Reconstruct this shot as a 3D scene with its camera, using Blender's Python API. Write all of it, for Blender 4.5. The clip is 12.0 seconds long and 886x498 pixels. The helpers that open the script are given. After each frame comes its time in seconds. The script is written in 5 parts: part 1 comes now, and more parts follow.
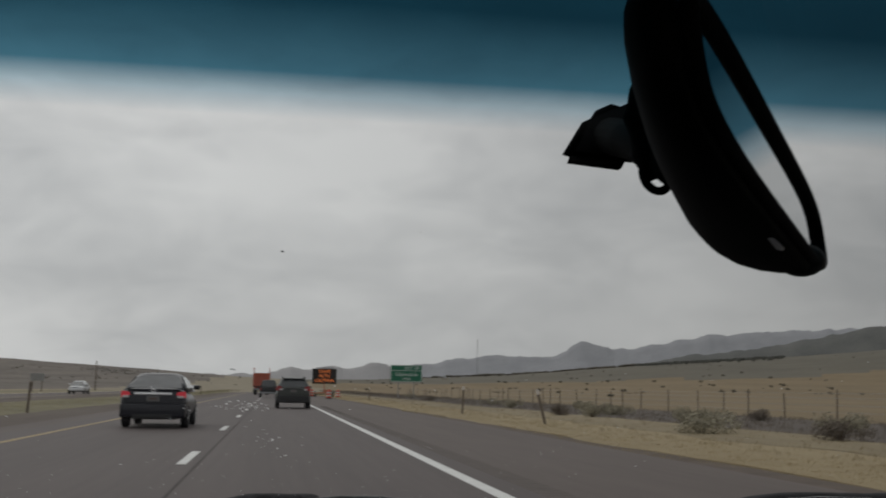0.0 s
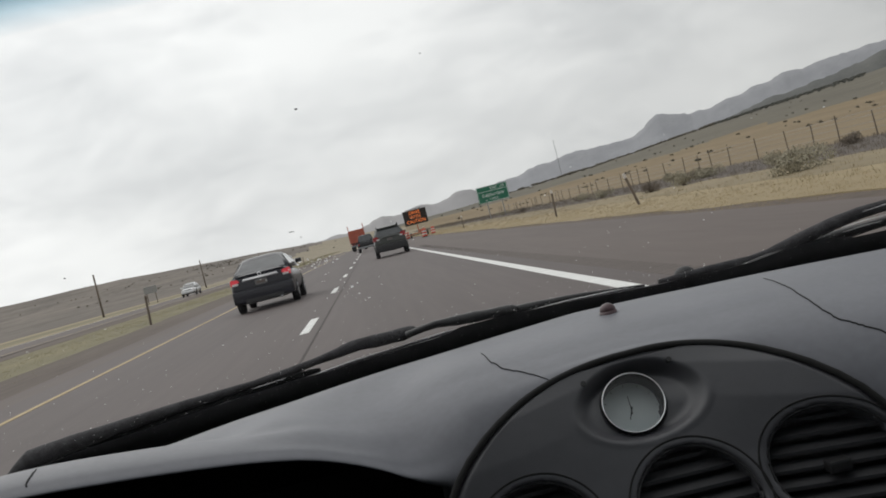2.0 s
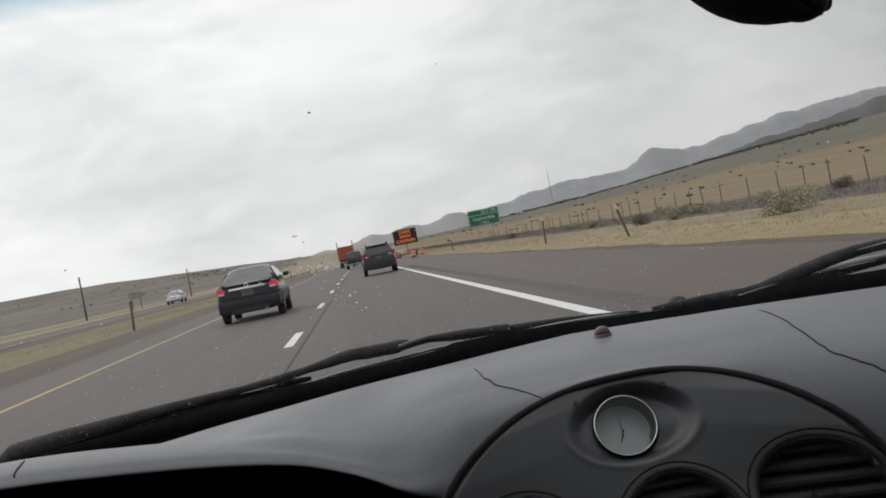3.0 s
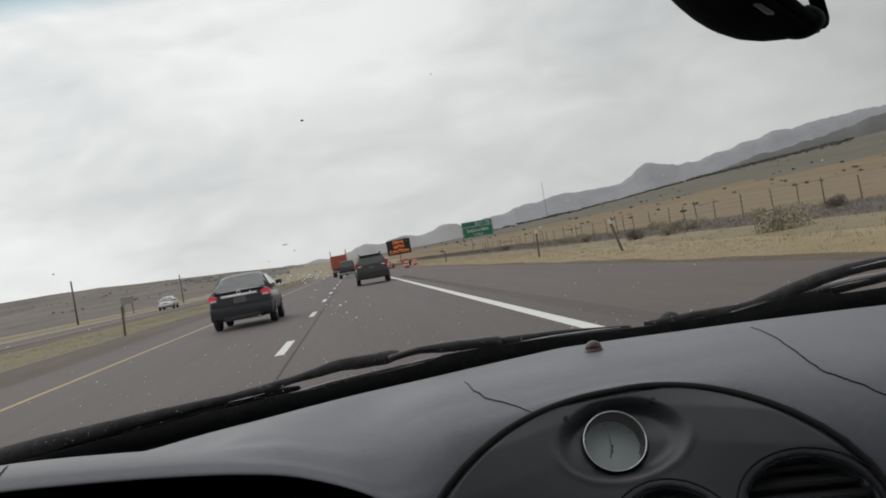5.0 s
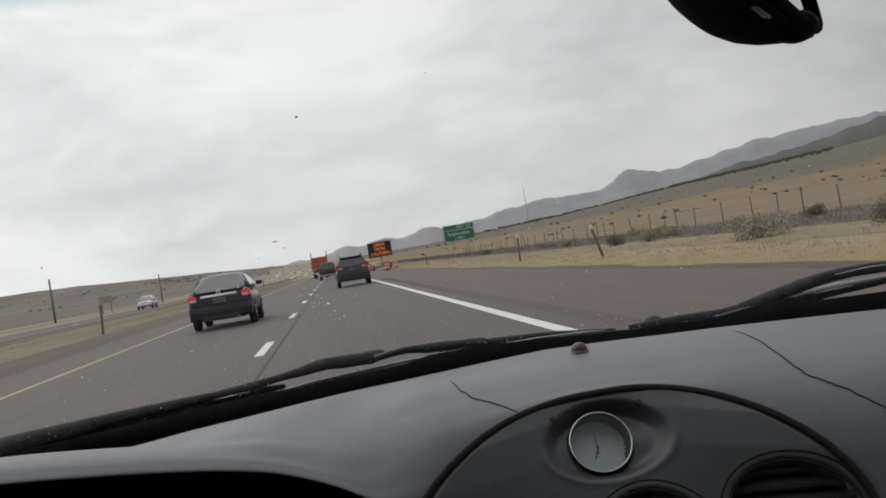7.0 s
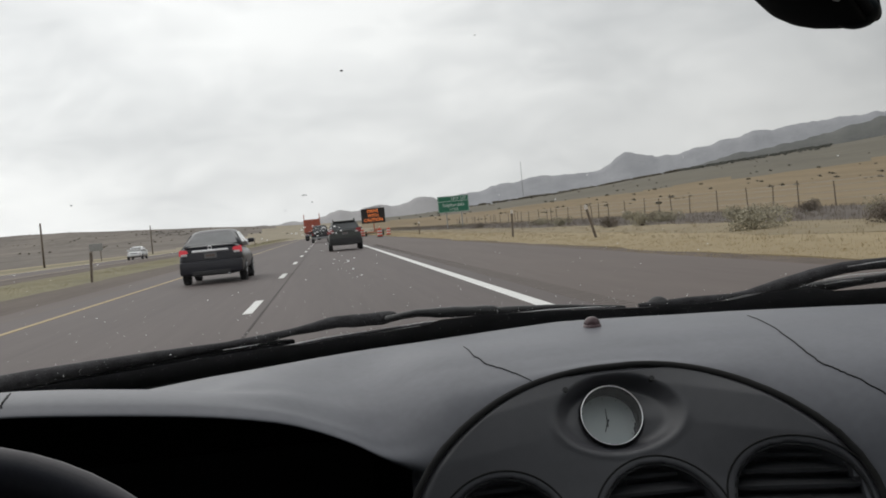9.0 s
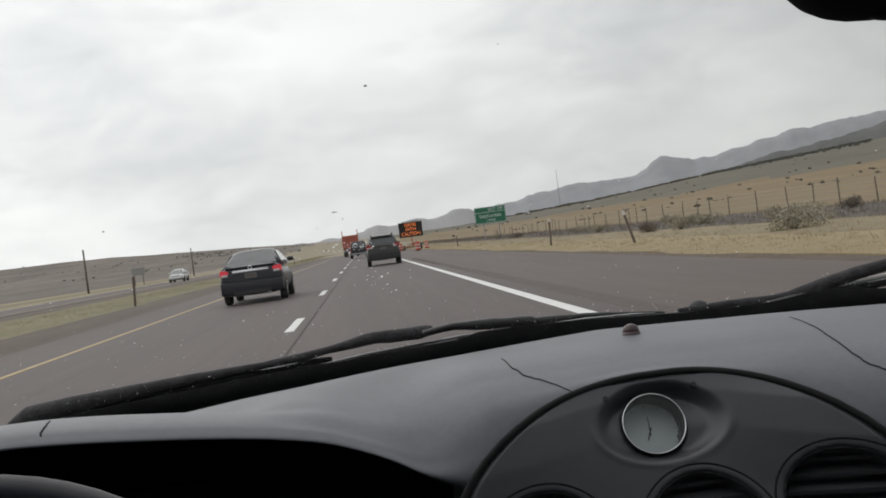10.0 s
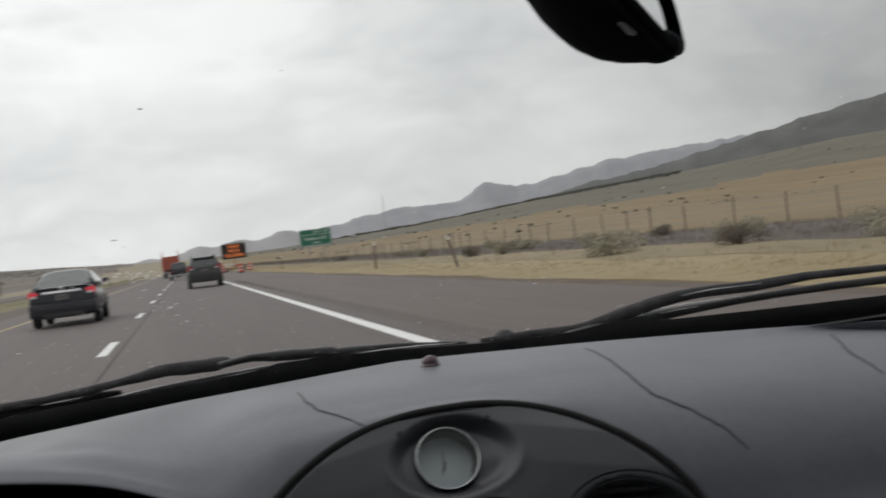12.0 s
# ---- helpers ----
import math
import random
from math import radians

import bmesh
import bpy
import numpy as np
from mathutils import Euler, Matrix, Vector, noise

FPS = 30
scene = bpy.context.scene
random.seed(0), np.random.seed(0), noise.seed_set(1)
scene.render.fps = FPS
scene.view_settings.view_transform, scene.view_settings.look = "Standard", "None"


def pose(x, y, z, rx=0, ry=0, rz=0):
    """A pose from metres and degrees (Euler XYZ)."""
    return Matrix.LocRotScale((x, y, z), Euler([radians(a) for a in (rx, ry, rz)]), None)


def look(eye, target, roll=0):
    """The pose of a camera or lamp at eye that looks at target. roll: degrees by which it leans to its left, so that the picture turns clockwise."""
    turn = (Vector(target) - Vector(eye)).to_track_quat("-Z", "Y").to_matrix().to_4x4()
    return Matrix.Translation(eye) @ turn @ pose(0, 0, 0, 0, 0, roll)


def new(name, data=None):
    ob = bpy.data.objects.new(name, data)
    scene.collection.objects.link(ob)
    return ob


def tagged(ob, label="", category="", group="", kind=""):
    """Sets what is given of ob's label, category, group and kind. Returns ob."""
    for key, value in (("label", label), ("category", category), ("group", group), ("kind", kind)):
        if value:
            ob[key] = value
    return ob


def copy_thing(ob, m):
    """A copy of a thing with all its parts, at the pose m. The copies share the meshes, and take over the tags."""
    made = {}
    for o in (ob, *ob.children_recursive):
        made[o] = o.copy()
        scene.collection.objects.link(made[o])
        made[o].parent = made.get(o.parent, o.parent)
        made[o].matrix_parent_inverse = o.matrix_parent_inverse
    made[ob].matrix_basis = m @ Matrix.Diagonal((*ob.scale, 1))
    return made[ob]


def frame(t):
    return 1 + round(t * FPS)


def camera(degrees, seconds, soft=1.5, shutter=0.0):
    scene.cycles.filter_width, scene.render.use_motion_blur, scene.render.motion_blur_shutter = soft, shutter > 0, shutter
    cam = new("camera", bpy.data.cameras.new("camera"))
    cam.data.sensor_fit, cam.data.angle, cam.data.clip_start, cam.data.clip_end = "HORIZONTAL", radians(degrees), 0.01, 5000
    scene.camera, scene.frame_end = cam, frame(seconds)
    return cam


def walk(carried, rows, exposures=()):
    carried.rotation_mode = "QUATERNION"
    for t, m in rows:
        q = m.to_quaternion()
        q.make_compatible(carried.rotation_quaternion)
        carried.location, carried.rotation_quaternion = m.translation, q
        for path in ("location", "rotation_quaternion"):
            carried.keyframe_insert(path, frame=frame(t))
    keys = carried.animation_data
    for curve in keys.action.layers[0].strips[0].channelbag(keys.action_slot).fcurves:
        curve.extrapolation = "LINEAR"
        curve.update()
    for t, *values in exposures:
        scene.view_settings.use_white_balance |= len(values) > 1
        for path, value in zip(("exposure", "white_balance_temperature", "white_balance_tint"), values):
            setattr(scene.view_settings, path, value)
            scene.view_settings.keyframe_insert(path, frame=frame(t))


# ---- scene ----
# ---- camera ----
# seconds, eye x, y, z, turn to the right, tilt up, lean to the right (degrees)
ROWS = [
    (0, -0.1300, -0.0411, 1.0873, 8.80, 7.53, -1.05),
    (0.2, -0.1350, -0.0348, 1.0874, 7.01, 7.43, -0.07),
    (0.4, -0.1530, -0.0396, 1.0817, 6.88, 7.03, -5.64),
    (0.6, -0.1594, -0.0421, 1.0774, 6.12, 6.30, -9.44),
    (0.8, -0.1485, -0.0383, 1.0786, 5.64, 3.46, -7.24),
    (1, -0.1261, -0.0452, 1.0801, 9.48, 0.75, 3.80),
    (1.2, -0.1093, -0.0585, 1.0815, 8.66, -1.73, 13.82),
    (1.5, -0.1090, -0.0598, 1.0784, 4.30, -1.39, 14.15),
    (2, -0.1027, -0.0609, 1.0786, 3.66, -1.38, 14.16),
    (2.5, -0.1148, -0.0633, 1.0760, 4.50, -0.61, 10.93),
    (4.5, -0.1129, -0.0604, 1.0725, 4.46, -0.17, 11.66),
    (5, -0.1128, -0.0583, 1.0739, 4.96, 0.13, 9.96),
    (5.5, -0.1112, -0.0541, 1.0746, 5.58, 0.22, 9.44),
    (6, -0.1155, -0.0594, 1.0728, 6.00, 0.15, 9.83),
    (6.5, -0.1147, -0.0602, 1.0722, 5.78, 0.39, 9.68),
    (8.5, -0.1508, -0.0590, 1.0705, 7.18, -1.47, 6.17),
    (9, -0.1478, -0.0605, 1.0700, 6.21, -1.47, 5.33),
    (9.5, -0.1434, -0.0572, 1.0713, 4.51, -1.03, 6.45),
    (10, -0.1424, -0.0535, 1.0699, 4.24, -0.61, 7.52),
    (10.5, -0.1342, -0.0574, 1.0728, 4.49, -0.68, 8.14),
    (11, -0.1361, -0.0538, 1.0728, 4.89, -0.75, 8.38),
    (11.5, -0.1345, -0.0507, 1.0731, 5.82, -0.99, 8.52),
    (12, -0.1138, -0.0367, 1.0732, 13.63, -0.55, 6.78),]


def aim(x, y, z, yaw, pitch, lean):
    a, b = radians(yaw), radians(pitch)
    way = Vector((math.sin(a) * math.cos(b), math.cos(a) * math.cos(b), math.sin(b)))
    eye = Vector((x, y, z))
    return look(eye, eye + way, -lean)


cam = camera(44.90, 12.0, soft=1.8, shutter=0.3)
walk(cam, [(r[0], aim(*r[1:])) for r in ROWS],
     exposures=[(0, -0.73), (0.5, -0.76), (0.8, -0.76), (1.1, -0.32), (1.5, -0.03), (2.7, 0.0), (4.3, -0.13), (6.7, -0.13), (8.3, 0.04), (10, 0.02), (12, 0.0)])

# ---- world and sun ----
SUN_ELEV, SUN_TURN = radians(48), radians(-34)
world = bpy.data.worlds.new("overcast")
scene.world = world
world.use_nodes = True
wn, wl = world.node_tree.nodes, world.node_tree.links
wn.clear()
w_out = wn.new("ShaderNodeOutputWorld")
w_bg = wn.new("ShaderNodeBackground")
w_sky = wn.new("ShaderNodeTexSky")
w_sky.sky_type, w_sky.sun_disc = "NISHITA", False
w_sky.sun_elevation, w_sky.sun_rotation = SUN_ELEV, SUN_TURN
w_sky.dust_density = 4.0
w_co = wn.new("ShaderNodeTexCoord")
w_map = wn.new("ShaderNodeMapping")
w_map.inputs["Scale"].default_value = (1.4, 1.4, 3.4)
w_noise = wn.new("ShaderNodeTexNoise")
w_noise.inputs["Scale"].default_value = 2.3
w_noise.inputs["Detail"].default_value = 6.0
w_noise.inputs["Roughness"].default_value = 0.52
w_noise.inputs["Distortion"].default_value = 0.35
w_fine = wn.new("ShaderNodeTexNoise")
w_fine.inputs["Scale"].default_value = 7.5
w_fine.inputs["Detail"].default_value = 7.0
w_fine.inputs["Roughness"].default_value = 0.58
w_fine.inputs["Distortion"].default_value = 0.6
w_both = wn.new("ShaderNodeMath")
w_both.operation = "MULTIPLY_ADD"
w_both.inputs[1].default_value = 0.33
w_less = wn.new("ShaderNodeMath")
w_less.operation = "MULTIPLY"
w_less.inputs[1].default_value = 0.67
wl.new(w_map.outputs["Vector"], w_fine.inputs["Vector"])
wl.new(w_noise.outputs["Fac"], w_less.inputs[0])
wl.new(w_fine.outputs["Fac"], w_both.inputs[0])
wl.new(w_less.outputs[0], w_both.inputs[2])
w_ramp = wn.new("ShaderNodeValToRGB")
w_ramp.color_ramp.elements[0].position = 0.37
w_ramp.color_ramp.elements[0].color = (7.3, 7.5, 7.6, 1)
w_ramp.color_ramp.elements[1].position = 0.63
w_ramp.color_ramp.elements[1].color = (10.2, 10.35, 10.3, 1)
# the deck is a little brighter near the horizon
w_sep = wn.new("ShaderNodeSeparateXYZ")
w_up = wn.new("ShaderNodeMapRange")
w_up.inputs["From Min"].default_value, w_up.inputs["From Max"].default_value = 0.0, 0.5
w_up.inputs["To Min"].default_value, w_up.inputs["To Max"].default_value = 1.5, 1.15
w_mul = wn.new("ShaderNodeMixRGB")
w_mul.blend_type = "MULTIPLY"
w_mul.inputs["Fac"].default_value = 1.0
w_mix = wn.new("ShaderNodeMixRGB")
w_mix.inputs["Fac"].default_value = 0.96
wl.new(w_co.outputs["Generated"], w_map.inputs["Vector"])
wl.new(w_map.outputs["Vector"], w_noise.inputs["Vector"])
wl.new(w_both.outputs[0], w_ramp.inputs["Fac"])
wl.new(w_co.outputs["Generated"], w_sep.inputs["Vector"])
wl.new(w_sep.outputs["Z"], w_up.inputs["Value"])
wl.new(w_ramp.outputs["Color"], w_mul.inputs["Color1"])
wl.new(w_up.outputs["Result"], w_mul.inputs["Color2"])
wl.new(w_sky.outputs["Color"], w_mix.inputs["Color1"])
# the hidden sun brightens its side of the deck
w_dot = wn.new("ShaderNodeVectorMath")
w_dot.operation = "DOT_PRODUCT"
w_dot.inputs[1].default_value = (math.sin(SUN_TURN) * math.cos(SUN_ELEV), math.cos(SUN_TURN) * math.cos(SUN_ELEV), math.sin(SUN_ELEV))
w_glow = wn.new("ShaderNodeMapRange")
w_glow.inputs["From Min"].default_value, w_glow.inputs["From Max"].default_value = 0.3, 0.95
w_glow.inputs["To Min"].default_value, w_glow.inputs["To Max"].default_value = 0.4, 1.07
w_mul2 = wn.new("ShaderNodeMixRGB")
w_mul2.blend_type = "MULTIPLY"
w_mul2.inputs["Fac"].default_value = 1.0
wl.new(w_co.outputs["Generated"], w_dot.inputs[0])
wl.new(w_dot.outputs["Value"], w_glow.inputs["Value"])
wl.new(w_mul.outputs["Color"], w_mul2.inputs["Color1"])
# the deck's unseen rear half is brightened, added to light the dash
w_rear = wn.new("ShaderNodeMapRange")
w_rear.inputs["From Min"].default_value, w_rear.inputs["From Max"].default_value = 0.4, -0.5
w_rear.inputs["To Min"].default_value, w_rear.inputs["To Max"].default_value = 1.0, 1.7
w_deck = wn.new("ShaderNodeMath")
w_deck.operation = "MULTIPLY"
wl.new(w_sep.outputs["Y"], w_rear.inputs["Value"])
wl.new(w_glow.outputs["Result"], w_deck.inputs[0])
wl.new(w_rear.outputs["Result"], w_deck.inputs[1])
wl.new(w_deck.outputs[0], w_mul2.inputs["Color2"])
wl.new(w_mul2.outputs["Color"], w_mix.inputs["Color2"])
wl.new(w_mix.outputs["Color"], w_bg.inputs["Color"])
w_bg.inputs["Strength"].default_value = 0.09
wl.new(w_bg.outputs["Background"], w_out.inputs["Surface"])

sun = new("sun", bpy.data.lights.new("sun", "SUN"))
sun.data.energy, sun.data.angle, sun.data.color = 0.74, radians(85), (1.0, 0.97, 0.93)
sun.matrix_world = look((0, 0, 60), (-20 * math.sin(SUN_TURN), -20 * math.cos(SUN_TURN), 60 - 20 * math.tan(SUN_ELEV)))


# ---- materials ----
def mat(name, color, rough=0.6, metal=0.0, vary=0.25, scale=8.0, bump=0.0, bump_scale=60.0, second=None, coat=0.0,
        spec=0.5, stretch=(1, 1, 1), island=0.0, obj=0.0):
    """A principled surface with two scales of noise in its colour and a fine relief."""
    m = bpy.data.materials.new(name)
    m.use_nodes = True
    n, l = m.node_tree.nodes, m.node_tree.links
    b = n["Principled BSDF"]
    b.inputs["Roughness"].default_value, b.inputs["Metallic"].default_value = rough, metal
    b.inputs["Coat Weight"].default_value = coat
    b.inputs["Specular IOR Level"].default_value = spec
    co = n.new("ShaderNodeTexCoord")
    mp = n.new("ShaderNodeMapping")
    mp.inputs["Scale"].default_value = stretch
    l.new(co.outputs["Object"], mp.inputs["Vector"])
    big = n.new("ShaderNodeTexNoise")
    big.inputs["Scale"].default_value, big.inputs["Detail"].default_value = scale, 5.0
    fine = n.new("ShaderNodeTexNoise")
    fine.inputs["Scale"].default_value, fine.inputs["Detail"].default_value = scale * 9.0, 3.0
    l.new(mp.outputs["Vector"], big.inputs["Vector"])
    l.new(mp.outputs["Vector"], fine.inputs["Vector"])
    add = n.new("ShaderNodeMath")
    add.operation = "MULTIPLY_ADD"
    add.inputs[1].default_value = 0.6
    half = n.new("ShaderNodeMath")
    half.operation = "MULTIPLY"
    half.inputs[1].default_value = 0.4
    l.new(fine.outputs["Fac"], half.inputs[0])
    l.new(big.outputs["Fac"], add.inputs[0])
    l.new(half.outputs[0], add.inputs[2])
    ramp = n.new("ShaderNodeValToRGB")
    ramp.color_ramp.elements[0].position, ramp.color_ramp.elements[1].position = 0.32, 0.68
    c2 = second or [min(1, c * (1 + vary)) for c in color]
    ramp.color_ramp.elements[0].color = (*[c * (1 - vary) for c in color], 1) if not second else (*color, 1)
    ramp.color_ramp.elements[1].color = (*c2, 1)
    l.new(add.outputs[0], ramp.inputs["Fac"])
    out = ramp.outputs["Color"]
    for amount, node, socket in ((island, "ShaderNodeNewGeometry", "Random Per Island"), (obj, "ShaderNodeObjectInfo", "Random")):
        if amount:
            g = n.new(node)
            r = n.new("ShaderNodeMapRange")
            r.inputs["To Min"].default_value, r.inputs["To Max"].default_value = 1 - amount, 1 + amount
            mx = n.new("ShaderNodeMixRGB")
            mx.blend_type = "MULTIPLY"
            mx.inputs["Fac"].default_value = 1.0
            l.new(g.outputs[socket], r.inputs["Value"])
            l.new(out, mx.inputs["Color1"])
            l.new(r.outputs["Result"], mx.inputs["Color2"])
            out = mx.outputs["Color"]
    l.new(out, b.inputs["Base Color"])
    if bump:
        bp = n.new("ShaderNodeBump")
        bp.inputs["Strength"].default_value = bump
        bp.inputs["Distance"].default_value = 0.01
        bn = n.new("ShaderNodeTexNoise")
        bn.inputs["Scale"].default_value, bn.inputs["Detail"].default_value = bump_scale, 4.0
        l.new(mp.outputs["Vector"], bn.inputs["Vector"])
        l.new(bn.outputs["Fac"], bp.inputs["Height"])
        l.new(bp.outputs["Normal"], b.inputs["Normal"])
    return m


def glowing(name, color, strength, base=(0.1, 0.1, 0.1)):
    m = bpy.data.materials.new(name)
    m.use_nodes = True
    b = m.node_tree.nodes["Principled BSDF"]
    b.inputs["Base Color"].default_value = (*base, 1)
    b.inputs["Emission Color"].default_value = (*color, 1)
    b.inputs["Emission Strength"].default_value = strength
    return m


def clear_glass(name, color=(0.93, 0.96, 0.95), gloss=0.06):
    """Thin glass: mostly straight through, a little mirrored."""
    m = bpy.data.materials.new(name)
    m.use_nodes = True
    n, l = m.node_tree.nodes, m.node_tree.links
    n.clear()
    out, mix = n.new("ShaderNodeOutputMaterial"), n.new("ShaderNodeMixShader")
    tr, gl = n.new("ShaderNodeBsdfTransparent"), n.new("ShaderNodeBsdfGlossy")
    tr.inputs["Color"].default_value = (*color, 1)
    gl.inputs["Roughness"].default_value = 0.02
    mix.inputs["Fac"].default_value = gloss
    l.new(tr.outputs[0], mix.inputs[1])
    l.new(gl.outputs[0], mix.inputs[2])
    l.new(mix.outputs[0], out.inputs["Surface"])
    return m


M_PAD = mat("dash_vinyl", (0.152, 0.156, 0.174), 0.44, spec=0.2, vary=0.10, scale=14, bump=0.06, bump_scale=900)
M_BEZEL = mat("bezel_plastic", (0.064, 0.064, 0.071), 0.36, vary=0.08, scale=12, bump=0.08, bump_scale=1200)
M_FRIT = mat("printed_border", (0.11, 0.11, 0.115), 0.5, vary=0.3, scale=30)
M_DARK = mat("black_plastic", (0.012, 0.012, 0.013), 0.55, vary=0.2, scale=20)
M_RUBBER = mat("wet_black_rubber", (0.013, 0.013, 0.014), 0.36, vary=0.6, scale=45, bump=0.12, bump_scale=350)
M_COWL = mat("wet_black_cowl", (0.012, 0.012, 0.013), 0.85, spec=0.12, vary=0.3, scale=25, bump=0.25, bump_scale=200)
M_ARM = mat("wiper_arm_plastic", (0.042, 0.041, 0.044), 0.75, spec=0.25, vary=0.5, scale=60, bump=0.3, bump_scale=300)
M_SLAT = mat("vent_plastic", (0.03, 0.03, 0.033), 0.6, vary=0.15, scale=20)
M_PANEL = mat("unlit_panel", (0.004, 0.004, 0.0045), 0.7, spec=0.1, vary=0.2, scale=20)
M_DIAL = mat("clock_dial", (0.62, 0.65, 0.65), 0.5, vary=0.04, scale=15)
M_SENSOR = mat("sensor_plum", (0.06, 0.03, 0.035), 0.35, vary=0.15, scale=40)
M_CRACK = mat("crack_dark", (0.008, 0.008, 0.008), 0.9, vary=0.1, scale=30)
M_RIM = mat("wheel_leather", (0.035, 0.03, 0.038), 0.5, spec=0.35, vary=0.12, scale=30, bump=0.03, bump_scale=500)
M_MIRROR = mat("mirror_silver", (0.9, 0.92, 0.93), 0.01, 1.0, vary=0.01, scale=3)
M_HOUSING = mat("mirror_housing", (0.008, 0.008, 0.008), 0.8, spec=0.02, vary=0.1, scale=30)
M_SHEEN = mat("mirror_corner", (0.012, 0.012, 0.012), 0.6, spec=0.12, vary=0.1, scale=30)
M_LEVER = mat("dip_lever", (0.34, 0.34, 0.35), 0.4, vary=0.1, scale=30)
M_DOORCARD = mat("door_card", (0.2, 0.2, 0.2), 0.8, vary=0.1, scale=10)
M_TRIM = mat("cabin_trim", (0.7, 0.69, 0.67), 0.8, vary=0.1, scale=10)
M_SEAT = mat("seat_cloth", (0.12, 0.12, 0.125), 0.9, vary=0.2, scale=40)
M_HOOD = mat("hood_paint", (0.02, 0.02, 0.022), 0.3, vary=0.1, scale=6, coat=0.4)
M_DROP = mat("dark_speck", (0.1, 0.1, 0.1), 0.4, vary=0.2, scale=40)
M_SATIN = mat("satin_chrome", (0.94, 0.94, 0.95), 0.34, 1.0, vary=0.05, scale=20)


def frosted(name, color):
    """Small drops, chips and glint lines that let the daylight through softly."""
    m = bpy.data.materials.new(name)
    m.use_nodes = True
    n, l = m.node_tree.nodes, m.node_tree.links
    n.clear()
    out, mix = n.new("ShaderNodeOutputMaterial"), n.new("ShaderNodeMixShader")
    tr, gl = n.new("ShaderNodeBsdfTranslucent"), n.new("ShaderNodeBsdfGlossy")
    tr.inputs["Color"].default_value = (*color, 1)
    gl.inputs["Roughness"].default_value = 0.3
    mix.inputs["Fac"].default_value = 0.15
    l.new(tr.outputs[0], mix.inputs[1])
    l.new(gl.outputs[0], mix.inputs[2])
    l.new(mix.outputs[0], out.inputs["Surface"])
    return m


M_SPECK = frosted("water_speck", (0.97, 0.97, 0.97))
# pale threads in this material paint the glints along the wipers
M_GLINT = frosted("blade_glint", (0.95, 0.95, 0.96))
M_PANE = clear_glass("side_glass", (0.92, 0.94, 0.94), 0.05)
M_LENS = clear_glass("clock_glass", (0.92, 0.94, 0.94), 0.035)

M_GROUND = mat("prairie_soil", (0.2, 0.168, 0.115), 0.95, second=(0.3, 0.258, 0.18), scale=0.12)
M_ASPHALT = mat("asphalt", (0.061, 0.0465, 0.0432), 0.72, second=(0.091, 0.0705, 0.066), scale=0.9, bump=0.25, bump_scale=40, stretch=(1, 0.03, 1))
M_SHOULDER = mat("shoulder_asphalt", (0.084, 0.065, 0.057), 0.8, second=(0.117, 0.092, 0.081), scale=0.8, bump=0.3, bump_scale=30, stretch=(1, 0.05, 1))
M_SEAL = mat("bitumen_seal", (0.056, 0.047, 0.043), 0.95, vary=0.3, scale=1.5)
M_WHITE = mat("road_white", (0.62, 0.62, 0.6), 0.7, second=(0.78, 0.78, 0.76), scale=3)
M_YELLOW = mat("road_yellow", (0.34, 0.25, 0.115), 0.7, second=(0.43, 0.33, 0.17), scale=2)
M_GRAVEL = mat("gravel_verge", (0.075, 0.055, 0.042), 0.95, second=(0.125, 0.094, 0.073), scale=1.5, bump=0.5, bump_scale=12)


# ---- mesh helpers ----
def part(name, bm, material, parent=None, label="", smooth=False):
    """One bmesh as one mesh object, under a thing or a part."""
    me = bpy.data.meshes.new(name)
    bmesh.ops.recalc_face_normals(bm, faces=bm.faces)
    bm.to_mesh(me)
    bm.free()
    if smooth:
        me.shade_smooth()
    me.materials.append(material)
    ob = new(name, me)
    if parent:
        ob.parent = parent
    if label:
        ob["label"] = label
    return ob


def sheet(name, verts, faces, material, parent=None, label="", smooth=False):
    """A mesh straight from computed vertices."""
    me = bpy.data.meshes.new(name)
    me.from_pydata(verts, [], faces)
    me.update()
    if smooth:
        me.shade_smooth()
    me.materials.append(material)
    ob = new(name, me)
    if parent:
        ob.parent = parent
    if label:
        ob["label"] = label
    return ob


def thing(name, label, category, group="", kind="", at=(0, 0, 0), turn=0):
    ob = new(name)
    ob.empty_display_size = 0.1
    ob.matrix_basis = pose(*at, 0, 0, turn)
    return tagged(ob, label, category, group, kind)


def box(bm, lo, hi, bevel=0.0, seg=2):
    m = Matrix.LocRotScale([(a + b) / 2 for a, b in zip(lo, hi)], None, [max(1e-4, b - a) for a, b in zip(lo, hi)])
    r = bmesh.ops.create_cube(bm, size=1, matrix=m)
    if bevel:
        edges = list({e for v in r["verts"] for e in v.link_edges})
        bmesh.ops.bevel(bm, geom=edges, offset=bevel, segments=seg, affect="EDGES", profile=0.6)
    return bm


def rod(bm, p, q, r0, r1=None, seg=12):
    p, q = Vector(p), Vector(q)
    m = Matrix.Translation((p + q) / 2) @ (q - p).to_track_quat("Z", "Y").to_matrix().to_4x4()
    bmesh.ops.create_cone(bm, cap_ends=True, segments=seg, radius1=r0, radius2=r0 if r1 is None else r1, depth=(q - p).length, matrix=m)
    return bm


def ball(bm, c, r, scale=(1, 1, 1), seg=12):
    m = Matrix.LocRotScale(c, None, [r * s for s in scale])
    bmesh.ops.create_uvsphere(bm, u_segments=seg, v_segments=max(6, seg // 2), radius=1, matrix=m)
    return bm


